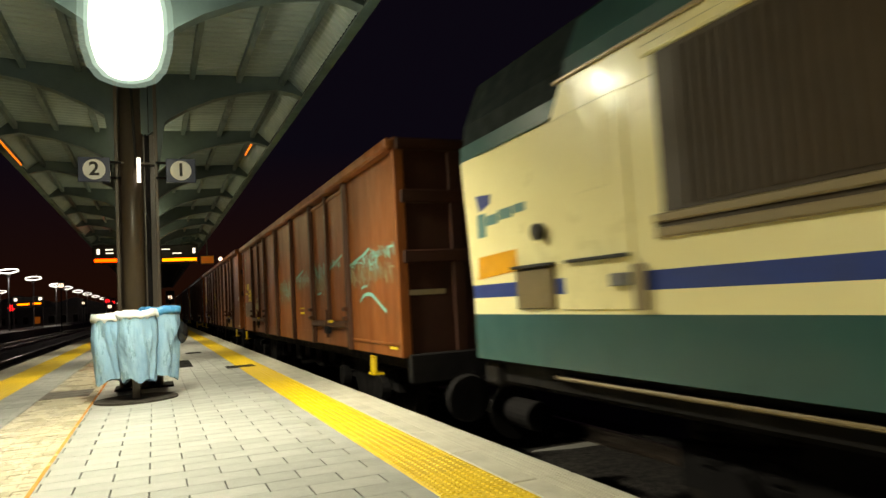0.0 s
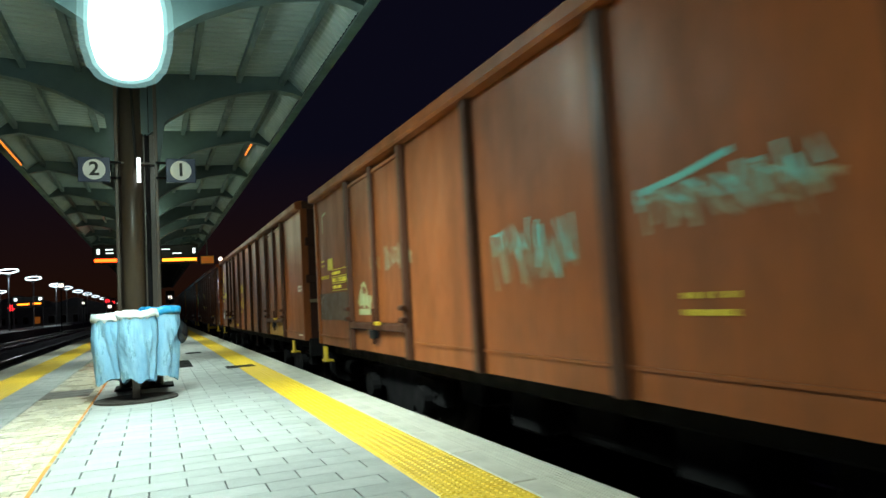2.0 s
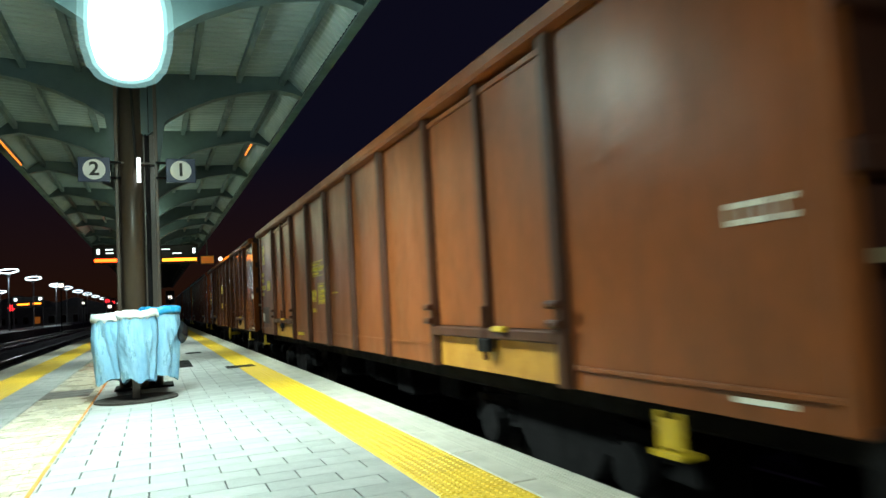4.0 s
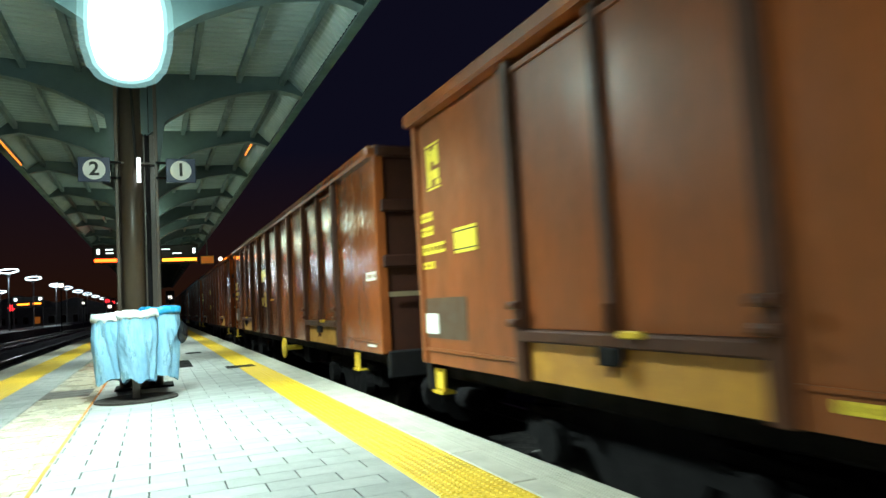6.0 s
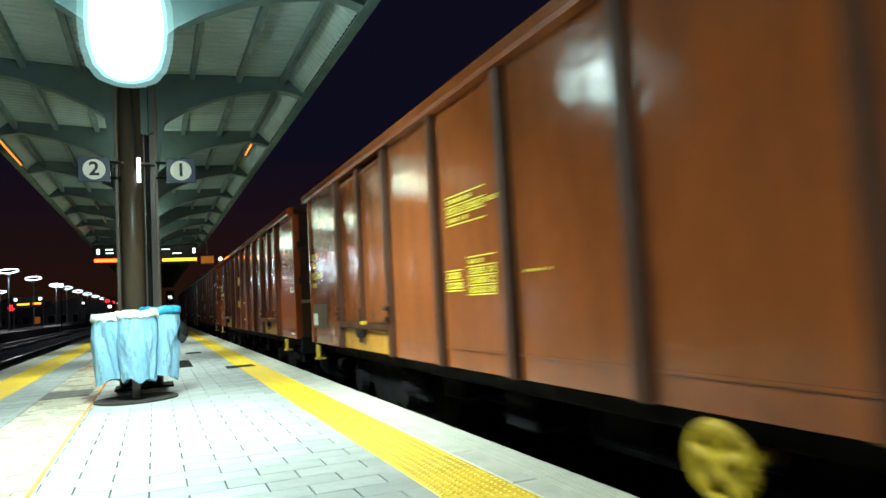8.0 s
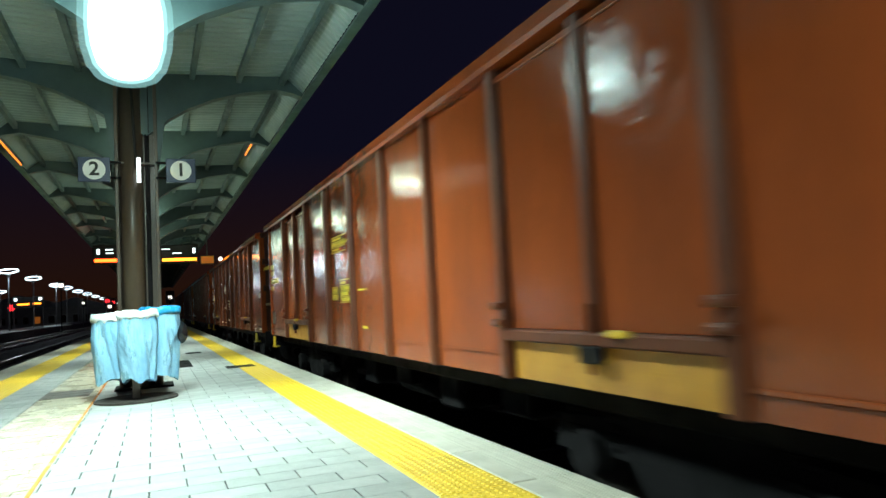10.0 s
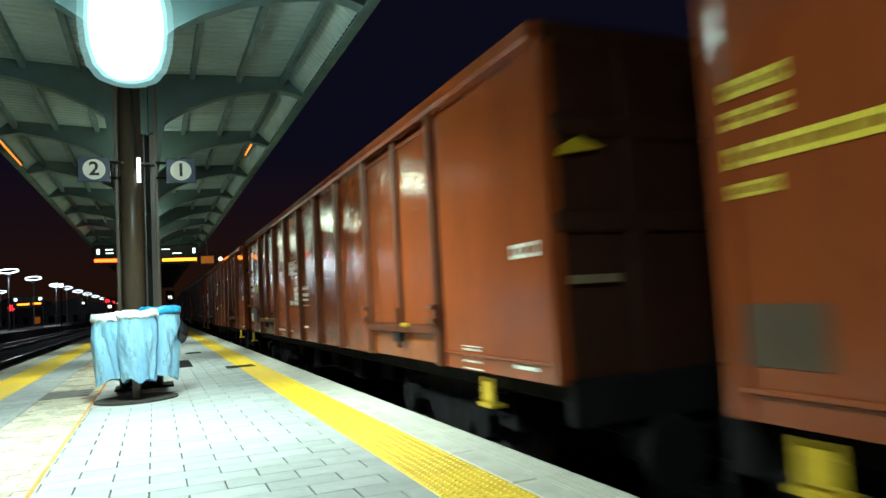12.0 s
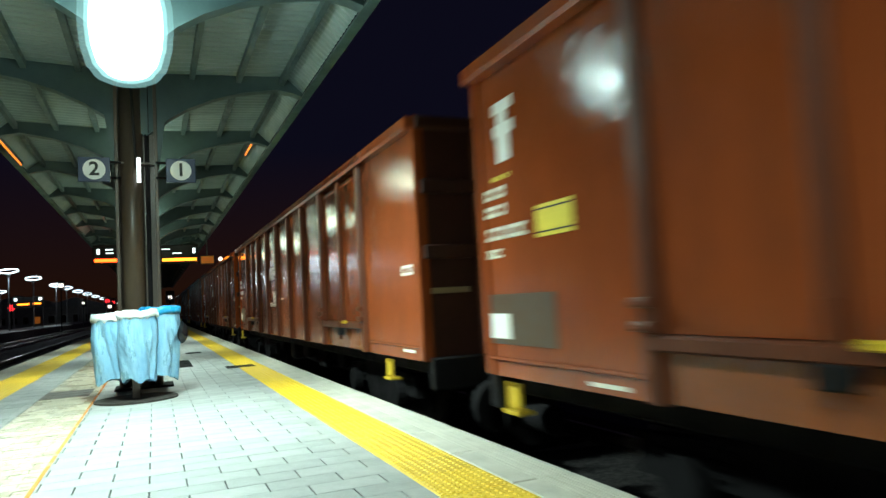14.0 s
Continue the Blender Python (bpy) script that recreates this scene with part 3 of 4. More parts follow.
def strokes(w, pts, width, material, name="spray_stroke", label=""):
    """A sprayed line through (u, z) points."""
    bm = bmesh.new()
    sides = [Vector((b - d, c - a)).normalized() for (a, b), (c, d) in zip(pts, pts[1:])]
    last = None
    for k, (u, z) in enumerate(pts):
        n = sides[min(k, len(sides) - 1)] + sides[max(k - 1, 0)]
        n = (n.normalized() if n.length > .3 else sides[max(k - 1, 0)]) * width / 2
        pair = [bm.verts.new((-SIDE - .004, u + n.x * q, z + n.y * q + UP)) for q in (1, -1)]
        if last:
            bm.faces.new((last[0], pair[0], pair[1], last[1]))
        last = pair
    bmesh.ops.solidify(bm, geom=bm.faces[:], thickness=.001)
    return part(name, bm, material, w, label)


def wagon(front, length, posts, doors, top, paint, flap, label, group="goods wagons"):
    """A four-axle high-sided open wagon. posts: places of the side posts; doors: (start, middle, end)."""
    w = thing("goods_wagon", label, "goods wagon", (TRACK_X, front, RAIL), group)
    z0, z1 = 0.385 + UP, top + UP
    rail_h = 0.14
    post = "post_red" if paint == "rust_c" else "post"
    part("floor", B(-SIDE + .05, SIDE - .02, .06, length - .06, 0.62 + UP, 0.70 + UP), "interior", w)
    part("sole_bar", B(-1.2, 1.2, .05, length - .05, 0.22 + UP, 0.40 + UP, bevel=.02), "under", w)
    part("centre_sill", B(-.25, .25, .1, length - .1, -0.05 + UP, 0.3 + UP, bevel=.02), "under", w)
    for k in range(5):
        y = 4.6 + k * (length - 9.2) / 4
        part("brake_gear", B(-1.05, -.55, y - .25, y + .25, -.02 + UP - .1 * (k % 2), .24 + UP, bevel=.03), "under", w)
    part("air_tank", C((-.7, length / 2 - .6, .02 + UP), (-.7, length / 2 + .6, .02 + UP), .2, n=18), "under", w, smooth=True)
    part("far_side", B(SIDE - .06, SIDE, .02, length - .02, z0, z1 - .02), paint, w)
    # side sheets between the posts
    stops = [0.03] + sorted(posts + [d[0] for d in doors] + [d[2] for d in doors]) + [length - .03]
    for a, b in zip(stops, stops[1:]):
        door = next((d for d in doors if abs(d[0] - a) < .01), None)
        if not door:
            part("side_sheet", panel(a, b, z0, z1 - rail_h + .01), paint, w, smooth=True)
            continue
        for s, e in ((a + .05, door[1] - .004), (door[1] + .004, b - .05)):
            leaf = part("door_leaf", panel(s, e, .74 + UP, z1 - rail_h - .05), paint, w, smooth=True)
            part("rim", B(-SIDE - .02, -SIDE + .03, s, e, z1 - rail_h - .09, z1 - rail_h - .045, bevel=.006), paint, leaf)
        m = door[1]
        part("door_post", B(-SIDE - .045, -SIDE + .02, m - .05, m + .05, .72 + UP, z1 - rail_h, bevel=.015), post, w)
        part("door_sill", B(-SIDE - .07, -SIDE + .03, a + .04, b - .04, .655 + UP, .735 + UP, bevel=.012), post, w)
        part("lower_flap", panel(a + .06, b - .06, z0 + .01, .645 + UP, bulge=.002), flap, w, "worn lower door flap", smooth=True)
        part("lock_bar", C((-SIDE - .06, m, .50 + UP), (-SIDE - .06, m, .9 + UP), .022, n=8), post, w)
        h = m - .21 if a < 5 else m - .14
        part("handle", B(-SIDE - .11, -SIDE - .06, h - .16, h, .715 + UP, .755 + UP, bevel=.008), "yellow", w, "yellow door handle")
        part("catch", B(-SIDE - .09, -SIDE - .03, m - .09, m + .09, .56 + UP, .66 + UP, bevel=.01), "under", w)
    for p in sorted(posts + [d[0] for d in doors] + [d[2] for d in doors]):
        bm = prism(bmesh.new(), [(-SIDE + .02, p - .065), (-SIDE - .02, p - .065), (-SIDE - .06, p - .04), (-SIDE - .06, p + .04), (-SIDE - .02, p + .065), (-SIDE + .02, p + .065)], "z", z0 + .004, z1 - rail_h)
        part("side_post", bm, post, w)
    for d in doors:
        for p in (d[0], d[2]):
            for z in (0.78, 0.90):
                part("hinge", C((-SIDE - .085, p - .06, z + UP), (-SIDE - .085, p + .06, z + UP), .028, n=10), post, w)
    part("side_ledge", B(-SIDE - .022, -SIDE + .0, .03, doors[0][0] - .09, .50 + UP, .53 + UP, bevel=.006), paint, w)
    part("side_ledge", B(-SIDE - .022, -SIDE + .0, doors[-1][2] + .09, length - .03, .50 + UP, .53 + UP, bevel=.006), paint, w)
    part("side_ledge", B(-SIDE - .012, -SIDE + .0, doors[0][2] + .09, doors[-1][0] - .09, .545 + UP, .565 + UP), paint, w)
    part("corner_post", B(-SIDE - .03, -SIDE + .09, 0, .10, z0, z1, bevel=.012), paint, w)
    part("corner_post", B(-SIDE - .03, -SIDE + .09, length - .10, length, z0, z1, bevel=.012), paint, w)
    for s in (-1, 1):
        x = s * SIDE
        part("top_rail", B(x - .115, x + .115, 0, length, z1 - rail_h, z1 - .008, bevel=.025), paint, w)
    for y in (0.02, length - .06):
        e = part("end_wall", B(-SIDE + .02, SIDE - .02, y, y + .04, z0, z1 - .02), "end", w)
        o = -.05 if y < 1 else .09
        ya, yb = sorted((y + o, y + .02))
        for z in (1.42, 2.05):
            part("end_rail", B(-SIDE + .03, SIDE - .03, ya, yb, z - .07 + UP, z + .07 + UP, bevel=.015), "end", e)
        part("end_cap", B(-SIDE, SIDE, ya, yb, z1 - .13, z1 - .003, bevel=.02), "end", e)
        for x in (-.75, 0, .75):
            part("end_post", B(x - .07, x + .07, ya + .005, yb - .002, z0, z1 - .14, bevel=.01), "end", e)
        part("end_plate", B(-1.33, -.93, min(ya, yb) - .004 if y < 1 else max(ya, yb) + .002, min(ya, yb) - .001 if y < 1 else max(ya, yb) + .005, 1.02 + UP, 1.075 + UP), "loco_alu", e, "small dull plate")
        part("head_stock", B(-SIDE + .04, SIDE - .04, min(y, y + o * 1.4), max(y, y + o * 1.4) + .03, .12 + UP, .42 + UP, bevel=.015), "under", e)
        out = -1 if y < 1 else 1
        for s in (-.875, .875):
            b = part("buffer", C((s, y + .02, .52), (s, y + .02 + out * .36, .52), .11, n=18), "under", w)
            part("buffer_head", C((s, y + .02 + out * .36, .52), (s, y + .02 + out * .42, .52), .24, .22, n=24), "under", b)
    for y in (1.0, length - .42):
        bm = bmesh.new()
        cyl(bm, (-SIDE - .03, y - .07, .36 + UP), (-SIDE - .03, y - .07, .15 + UP), .018, n=8)
        cyl(bm, (-SIDE - .03, y + .07, .36 + UP), (-SIDE - .03, y + .07, .15 + UP), .018, n=8)
        box(bm, -SIDE - .07, -SIDE + .06, y - .10, y + .10, .145 + UP, .17 + UP)
        box(bm, -SIDE - .04, -SIDE - .03, y - .075, y + .075, .19 + UP, .33 + UP)
        part("foot_step", bm, "yellow", w, "yellow foot step")
    for y in (2.6, length - 2.6):
        bogie(w, y)
        wheelset(w, y - .9)
        wheelset(w, y + .9)
    return w


LONG = dict(length=14.6, posts=[5.33, 6.62, 7.98, 9.27], doors=[(1.90, 2.91, 3.97), (10.63, 11.69, 12.70)], top=2.74)
train = []

w1 = wagon(6.55, 13.05, [5.75, 7.48], [(1.98, 3.07, 4.09), (9.05, 10.10, 11.14)], 2.67, "rust_a", "rust_a",
           "weathered brown-red open goods wagon with turquoise graffiti")
w2 = wagon(20.65, paint="rust_d", flap="ochre", label="brown-red high-sided goods wagon with yellow door flaps", **LONG)
w3 = wagon(36.48, paint="rust_b", flap="ochre", label="brown-red high-sided goods wagon with a yellow brake handwheel", **LONG)
w4 = wagon(52.35, paint="rust_c", flap="ochre", label="glossy red high-sided goods wagon with yellow lettering", **LONG)
w5 = wagon(68.30, paint="rust_c", flap="rust_b", label="glossy red high-sided goods wagon with white lettering", **LONG)
w6 = wagon(84.20, paint="rust_c", flap="rust_b", label="glossy red high-sided goods wagon in a moving train", **LONG)
train += [w1, w2, w3, w4, w5, w6]

# markings of the first wagon
def scribble(w, u0, u1, z0, z1, n, seed, width=.02, material="graffiti"):
    """A sprayed tag: a rising run of loops and strokes, drawn from the right end to the left."""
    rnd = random.Random(seed)
    pts, u = [], u1
    for k in range(n):
        u = u1 - (u1 - u0) * (k + .5) / n
        lift = (z0 + z1) / 2
        h = (z1 - z0) / 2
        pts += [(u + rnd.uniform(-.05, .05), lift - h * rnd.uniform(.3, 1)), (u + rnd.uniform(-.02, .06), lift + h * rnd.uniform(.3, 1)),
                (u - rnd.uniform(.0, .09), lift + h * rnd.uniform(-.3, .5))]
    for a in range(0, len(pts) - 3, 4):
        strokes(w, pts[a:a + 5], width * rnd.uniform(.6, 1.5), material, label="turquoise graffiti stroke")


for u0, u1, z0, z1, n, seed in ((.15, .9, 1.40, 1.62, 8, 1), (.75, 1.4, 1.32, 1.58, 8, 2), (1.3, 1.98, 1.40, 1.50, 5, 3), (3.3, 3.6, 1.30, 1.62, 5, 4), (3.6, 4.02, 1.26, 1.60, 6, 5),
                                (2.35, 3.0, 1.45, 1.60, 6, 6), (4.45, 5.0, 1.28, 1.56, 7, 7), (5.0, 5.6, 1.36, 1.50, 5, 8), (6.1, 6.6, 1.05, 1.48, 6, 9), (6.6, 7.2, 1.2, 1.5, 6, 10)):
    scribble(w1, u0, u1, z0, z1, n, seed)
for pts, wd in (([(1.98, 1.44), (1.6, 1.50), (1.3, 1.54), (1.05, 1.60)], .035), ([(1.46, 1.14), (1.3, 1.17), (1.2, 1.16)], .03),
                ([(1.52, .98), (1.44, 1.03), (1.3, 1.065), (1.15, 1.07), (1.0, 1.05), (.85, .99), (.68, .92), (.52, .86)], .042),
                ([(3.05, 1.46), (2.8, 1.52), (2.55, 1.57), (2.3, 1.62)], .035), ([(3.9, 1.13), (3.6, 1.15)], .035), ([(5.5, 1.46), (5.2, 1.50), (4.9, 1.56)], .035)):
    strokes(w1, pts, wd, "graffiti", label="turquoise graffiti stroke")
strokes(w1, [(10.84, .95), (10.7, 1.14), (10.62, .9), (10.5, 1.1), (10.4, .88), (10.34, 1.05)], .10, "graffiti_dull", label="pale sprayed scribble")
strokes(w1, [(10.82, .99), (10.6, 1.02), (10.42, .98)], .13, "graffiti_dull", label="pale sprayed scribble").location.x = -.002
strokes(w1, [(10.72, 1.16), (10.6, 1.2), (10.52, 1.15)], .05, "graffiti_dull", label="pale sprayed scribble")
for u0, u1, z0, z1, n, seed in ((.2, 1.0, 1.16, 1.42, 12, 31), (.9, 1.95, 1.14, 1.44, 14, 32), (4.4, 5.5, 1.2, 1.5, 12, 33), (3.3, 4.05, 1.1, 1.5, 10, 34), (8.95, 9.75, 1.28, 1.58, 12, 35), (6.1, 7.2, 1.0, 1.4, 12, 36), (9.95, 10.3, 1.3, 1.5, 6, 37)):
    scribble(w1, u0, u1, z0, z1, n, seed, .034, "graffiti_faint")
strokes(w1, [(10.86, .86), (10.34, .86)], .07, "graffiti_dull", label="pale sprayed scribble")
mark(w1, "grey_panel", 12.98, 11.3, .75, 1.13, "panel_grey", "dark grey painted panel")
lines(w1, 12.67, 12.93, .86, 1.07, 4, "signwhite", 3)
mark(w1, "yellow_plate", 12.38, 12.1, 1.46, 1.62, "label_yellow", "yellow plate")
lines(w1, 12.58, 12.76, 1.48, 1.62, 2, "label_yellow", 4)
lines(w1, 12.30, 12.83, 1.26, 1.39, 1, "label_yellow", 5)
table(w1, 11.36, 12.18, 1.16, 1.45, 3, "label_yellow", 6, bold=(1,))
strokes(w1, [(12.62, 2.02), (12.62, 2.28), (12.40, 2.3)], .04, "graffiti_dull")
lines(w1, 4.9, 5.25, .78, .94, 2, "label_yellow", 7)
mark(w1, "yellow_dash", .46, .22, .46, .49, "label_yellow")


def long_marks(w, colour, seed, za, zb, plate=True):
    mark(w, "grey_panel", 14.5, 13.62 if plate else 14.1, .62, .98 if plate else .88, "panel_grey", "dark grey painted panel")
    if plate:
        o = mark(w, "white_plate", 14.50, 14.22, .66, .84, "signwhite", "white inspection plate")
        o.location.x = -.004
    up = 0 if plate else .09
    lines(w, 14.2, 14.5, 1.50 + up, 1.76 + up, 2, colour, seed, fill=1.6)
    lines(w, 13.92 if plate else 13.68, 14.5, 1.34 + up, 1.47 + up, 1, colour, seed + 1, fill=1.4)
    lines(w, 14.24, 14.5, 1.22 + up, 1.31 + up, 1, colour, seed + 2, fill=1.4)
    white = colour == "white"
    far = .05 if white else 0
    table(w, 8.34 + far, 9.08 + far, za, zb, 3, colour, seed + 3, bold=(1,))
    lines(w, 8.10, 8.34, za + (zb - za) * .42, za + (zb - za) * .6, 1, colour, seed + 8, fill=1.2)
    table(w, 8.22, 8.70, .99, 1.29, 4, colour, seed + 4, bold=(1, 2, 3))
    table(w, 8.76 if white else 8.82, 9.14, 1.0 if white else 1.03, 1.06 if white else 1.20, 1 if white else 2, colour, seed + 5, bold=(0, 1))
    lines(w, 7.43, 7.80, 1.09, 1.14, 1, colour, seed + 6)
    lines(w, .18, .56, 1.20, 1.32, 1, "white", seed + 7, fill=1.2)
    mark(w, "white_dash", .30, .60, .455, .48, "white")


for w, colour, seed, za, zb, plate in ((w2, "label_yellow", 10, 1.42, 1.64, True), (w3, "label_yellow", 30, 1.58, 1.82, True), (w4, "label_yellow", 50, 1.68, 1.89, False),
                                        (w5, "white", 70, 1.55, 1.77, True), (w6, "white", 90, 1.57, 1.79, True)):
    long_marks(w, colour, seed, za, zb, plate)
for w in (w2, w5):
    mark(w, "yellow_plate", 13.78, 13.36, 1.34, 1.55, "label_yellow", "yellow plate with dark edge lines")
    mark(w, "edge_line", 13.78, 13.36, 1.365, 1.375, "black").location.x = -.004
    mark(w, "edge_line", 13.78, 13.36, 1.515, 1.525, "black").location.x = -.004
for u0, u1, za, zb in ((14.31, 14.02, 2.345, 2.365), (14.31, 14.02, 1.95, 1.966), (14.30, 14.22, 1.98, 2.33), (14.12, 14.03, 2.16, 2.33), (14.20, 14.06, 2.20, 2.30), (14.20, 14.04, 2.04, 2.12), (14.11, 14.03, 1.98, 2.03)):
    mark(w2, "emblem_bar", u0, u1, za, zb, "label_yellow", "painted bar of an emblem")
lines(w5, 14.08, 14.36, 1.80, 1.84, 1, "label_yellow", 94, fill=1.2)
part("end_flash", prism(bmesh.new(), [(-1.36, 1.84 + UP), (-1.0, 1.90 + UP), (-1.2, 1.97 + UP), (-1.34, 1.90 + UP)], "y", -.045, -.034), "yellow", w5, "small yellow wedge on the end wall")
for w, colour in ((w5, "signwhite"),):
    for u0, u1, za, zb in ((14.30, 14.02, 2.29, 2.37), (14.24, 14.10, 2.2, 2.295), (14.30, 14.02, 2.12, 2.205), (14.26, 14.08, 1.93, 2.125)):
        mark(w, "emblem_bar", u0, u1, za, zb, colour, "painted bar of an emblem")
lines(w2, 9.87, 10.40, .46, .52, 1, "label_yellow", 28, fill=1.2)
lines(w2, 8.86, 9.09, .84, .92, 1, "label_yellow", 29, fill=1.3)
lines(w5, 7.48, 7.90, .99, 1.27, 3, "white", 88)
mark(w5, "white_dash", 9.75, 10.42, .505, .56, "white")
lines(w5, 8.92, 9.16, .49, .56, 2, "white", 89)
mark(w5, "white_dash", 12.95, 13.3, .42, .445, "white")
mark(w5, "white_dash", 7.53, 7.88, .60, .635, "white")
lines(w5, 1.14, 1.46, .42, .56, 3, "white", 91)
mark(w4, "yellow_dash", 7.48, 7.67, .66, .69, "label_yellow")


def handwheel(w, y, z):
    hw = part("handwheel", bmesh.new(), "yellow", w, "yellow spoked brake handwheel")
    bm = bmesh.new()
    n = 24
    for i in range(n):
        a, b = 2 * math.pi * i / n, 2 * math.pi * (i + 1) / n
        cyl(bm, (-SIDE - .03, y + .17 * math.cos(a), z + .17 * math.sin(a)), (-SIDE - .03, y + .17 * math.cos(b), z + .17 * math.sin(b)), .026, n=8)
    for i in range(5):
        a = 2 * math.pi * i / 5 + .3
        cyl(bm, (-SIDE - .03, y, z), (-SIDE - .03, y + .17 * math.cos(a), z + .17 * math.sin(a)), .03, n=8)
    cyl(bm, (-SIDE - .06, y, z), (-SIDE + .3, y, z), .05, n=12)
    bm.to_mesh(hw.data)
    bm.free()


handwheel(w3, 6.14, .18 + UP)
for k in range(6):
    o = copy_thing(w6, Matrix.Translation((TRACK_X, 84.2 + 15.86 * (k + 1), RAIL)))
    train.append(o)


def locomotive(rear):
    """The rear of a cream and teal electric locomotive; its length runs towards the camera and past it."""
    v = thing("locomotive", "cream and teal electric locomotive with a blue waist stripe", "locomotive", (TRACK_X, rear, RAIL))
    n = -17.0
    band = [(0.495, 0.835, "loco_teal", "teal_skirt"), (0.835, 0.96, "loco_cream", "cream_band"), (0.96, 1.06, "loco_blue", "blue_stripe"), (1.06, 2.06, "loco_cream", "cream_side")]

    def lean(z):
        return -0.05 + .11 * max(0, z - 1.0)
    for za, zb, mat_name, nm in band:
        outline = [(n, za + UP), (lean(za), za + UP), (lean(zb), zb + UP), (n, zb + UP)]
        for s in (-1, 1):
            part(nm, prism(bmesh.new(), outline, "x", s * SIDE - .02 * s - .02, s * SIDE - .02 * s + .02), mat_name, v)
        part("rear_face", prism(bmesh.new(), [(lean(za) - .05, za + UP), (lean(za) - .004, za + UP), (lean(zb) - .004, zb + UP), (lean(zb) - .05, zb + UP)], "x", -SIDE + .02, SIDE - .02), mat_name if mat_name != "loco_cream" else "loco_teal", v)
    roof = [(-SIDE + .02, 2.06), (-SIDE + .05, 2.36), (-SIDE + .20, 2.72), (-.7, 2.98), (0, 3.05), (.7, 2.98), (SIDE - .20, 2.72), (SIDE - .05, 2.36), (SIDE - .02, 2.06)]
    part("roof", prism(bmesh.new(), [(x, z + UP) for x, z in roof], "y", n, lean(2.2) - .02), "loco_roof", v, "dark curved roof")
    part("roof_edge", prism(bmesh.new(), [(-SIDE, 2.06 + UP), (-SIDE + .012, 2.19 + UP), (-SIDE + .10, 2.19 + UP), (-SIDE + .10, 2.06 + UP)], "y", -1.46, lean(2.2) - .01), "loco_teal", v, "teal band under the roof")
    part("roof_edge", prism(bmesh.new(), [(-SIDE, 2.26 + UP), (-SIDE + .025, 2.40 + UP), (-SIDE + .16, 2.68 + UP), (-SIDE + .26, 2.70 + UP), (-SIDE + .1, 2.26 + UP)], "y", n, -1.46), "loco_teal", v, "teal band under the roof")
    part("roof_gear", B(-.8, .8, n + 1, -2.0, 3.0 + UP, 3.3 + UP, bevel=.05), "under", v)
    part("rain_strip", B(-SIDE - .025, -SIDE + .01, n, -1.4, 2.255 + UP, 2.28 + UP, bevel=.006), "loco_alu", v)
    part("cream_top", prism(bmesh.new(), [(n, 2.04 + UP), (-1.30, 2.04 + UP), (-1.45, 2.255 + UP), (n, 2.255 + UP)], "x", -SIDE - .006, -SIDE + .1), "loco_cream", v)
    part("cab_gutter", B(-SIDE - .02, -SIDE + .01, -1.3, -.2, 2.055 + UP, 2.075 + UP, bevel=.004), "loco_teal", v)
    part("front_face", B(-SIDE + .03, SIDE - .03, n - .05, n, .46 + UP, 2.9 + UP, bevel=.05), "loco_teal", v)
    g = part("side_grille", B(-SIDE - .012, -SIDE + .02, -14.0, -2.28, 1.34 + UP, 2.135 + UP), "loco_grille", v, "large dark side grille")
    bm = bmesh.new()
    for k in range(190):
        y = -13.9 + k * .0605
        box(bm, -SIDE - .024, -SIDE - .010, y, y + .022, 1.36 + UP, 2.11 + UP)
    tagged(part("grille_slats", bm, "loco_grille", g), "narrow dark upright slats", kind="stuff")
    part("grille_rail", B(-SIDE - .034, -SIDE + .01, -14.1, -2.22, 1.29 + UP, 1.335 + UP, bevel=.008), "loco_alu", v, "dull metal trim")
    part("grille_rail", B(-SIDE - .026, -SIDE + .01, -14.1, -2.22, 1.215 + UP, 1.265 + UP, bevel=.008), "loco_alu", v, "dull metal trim")
    part("grille_shadow_gap", B(-SIDE - .012, -SIDE + .01, -14.1, -2.22, 1.266 + UP, 1.289 + UP), "loco_grille", v)
    part("grille_trim", B(-SIDE - .03, -SIDE + .01, -14.1, -2.22, 2.14 + UP, 2.20 + UP, bevel=.01), "loco_cream", v)
    d = part("cab_door", B(-SIDE - .014, -SIDE + .01, -2.02, -1.36, .86 + UP, 2.05 + UP, bevel=.006), "loco_cream", v)
    part("door_window", B(-SIDE - .018, -SIDE - .012, -1.86, -1.52, 1.55 + UP, 1.95 + UP), "loco_cream", d)
    part("handle", B(-SIDE - .05, -SIDE - .014, -2.0, -1.42, 1.145 + UP, 1.165 + UP, bevel=.005), "black", d, "dark horizontal grab rail")
    part("door_handle", B(-SIDE - .05, -SIDE - .014, -2.0, -1.85, .99 + UP, 1.06 + UP, bevel=.006), "steel", d)
    part("hinge", B(-SIDE - .04, -SIDE - .014, -2.12, -2.03, .86 + UP, 1.1 + UP, bevel=.006), "loco_alu", d)
    lv = part("louvre_box", B(-SIDE - .03, -SIDE + .01, -1.24, -.78, .87 + UP, 1.14 + UP, bevel=.01), "louvre", v, "grimy ventilation louvre")
    for k in range(6):
        part("louvre", B(-SIDE - .034, -SIDE - .028, -1.22, -.80, .895 + k * .04 + UP, .915 + k * .04 + UP), "louvre", lv)
    part("louvre_hood", B(-SIDE - .06, -SIDE + .01, -1.26, -.76, 1.145 + UP, 1.165 + UP, bevel=.004), "black", v)
    part("side_lamp", C((-SIDE - .01, -1.12, 1.37 + UP), (-SIDE - .06, -1.12, 1.37 + UP), .055, n=18), "black", v)
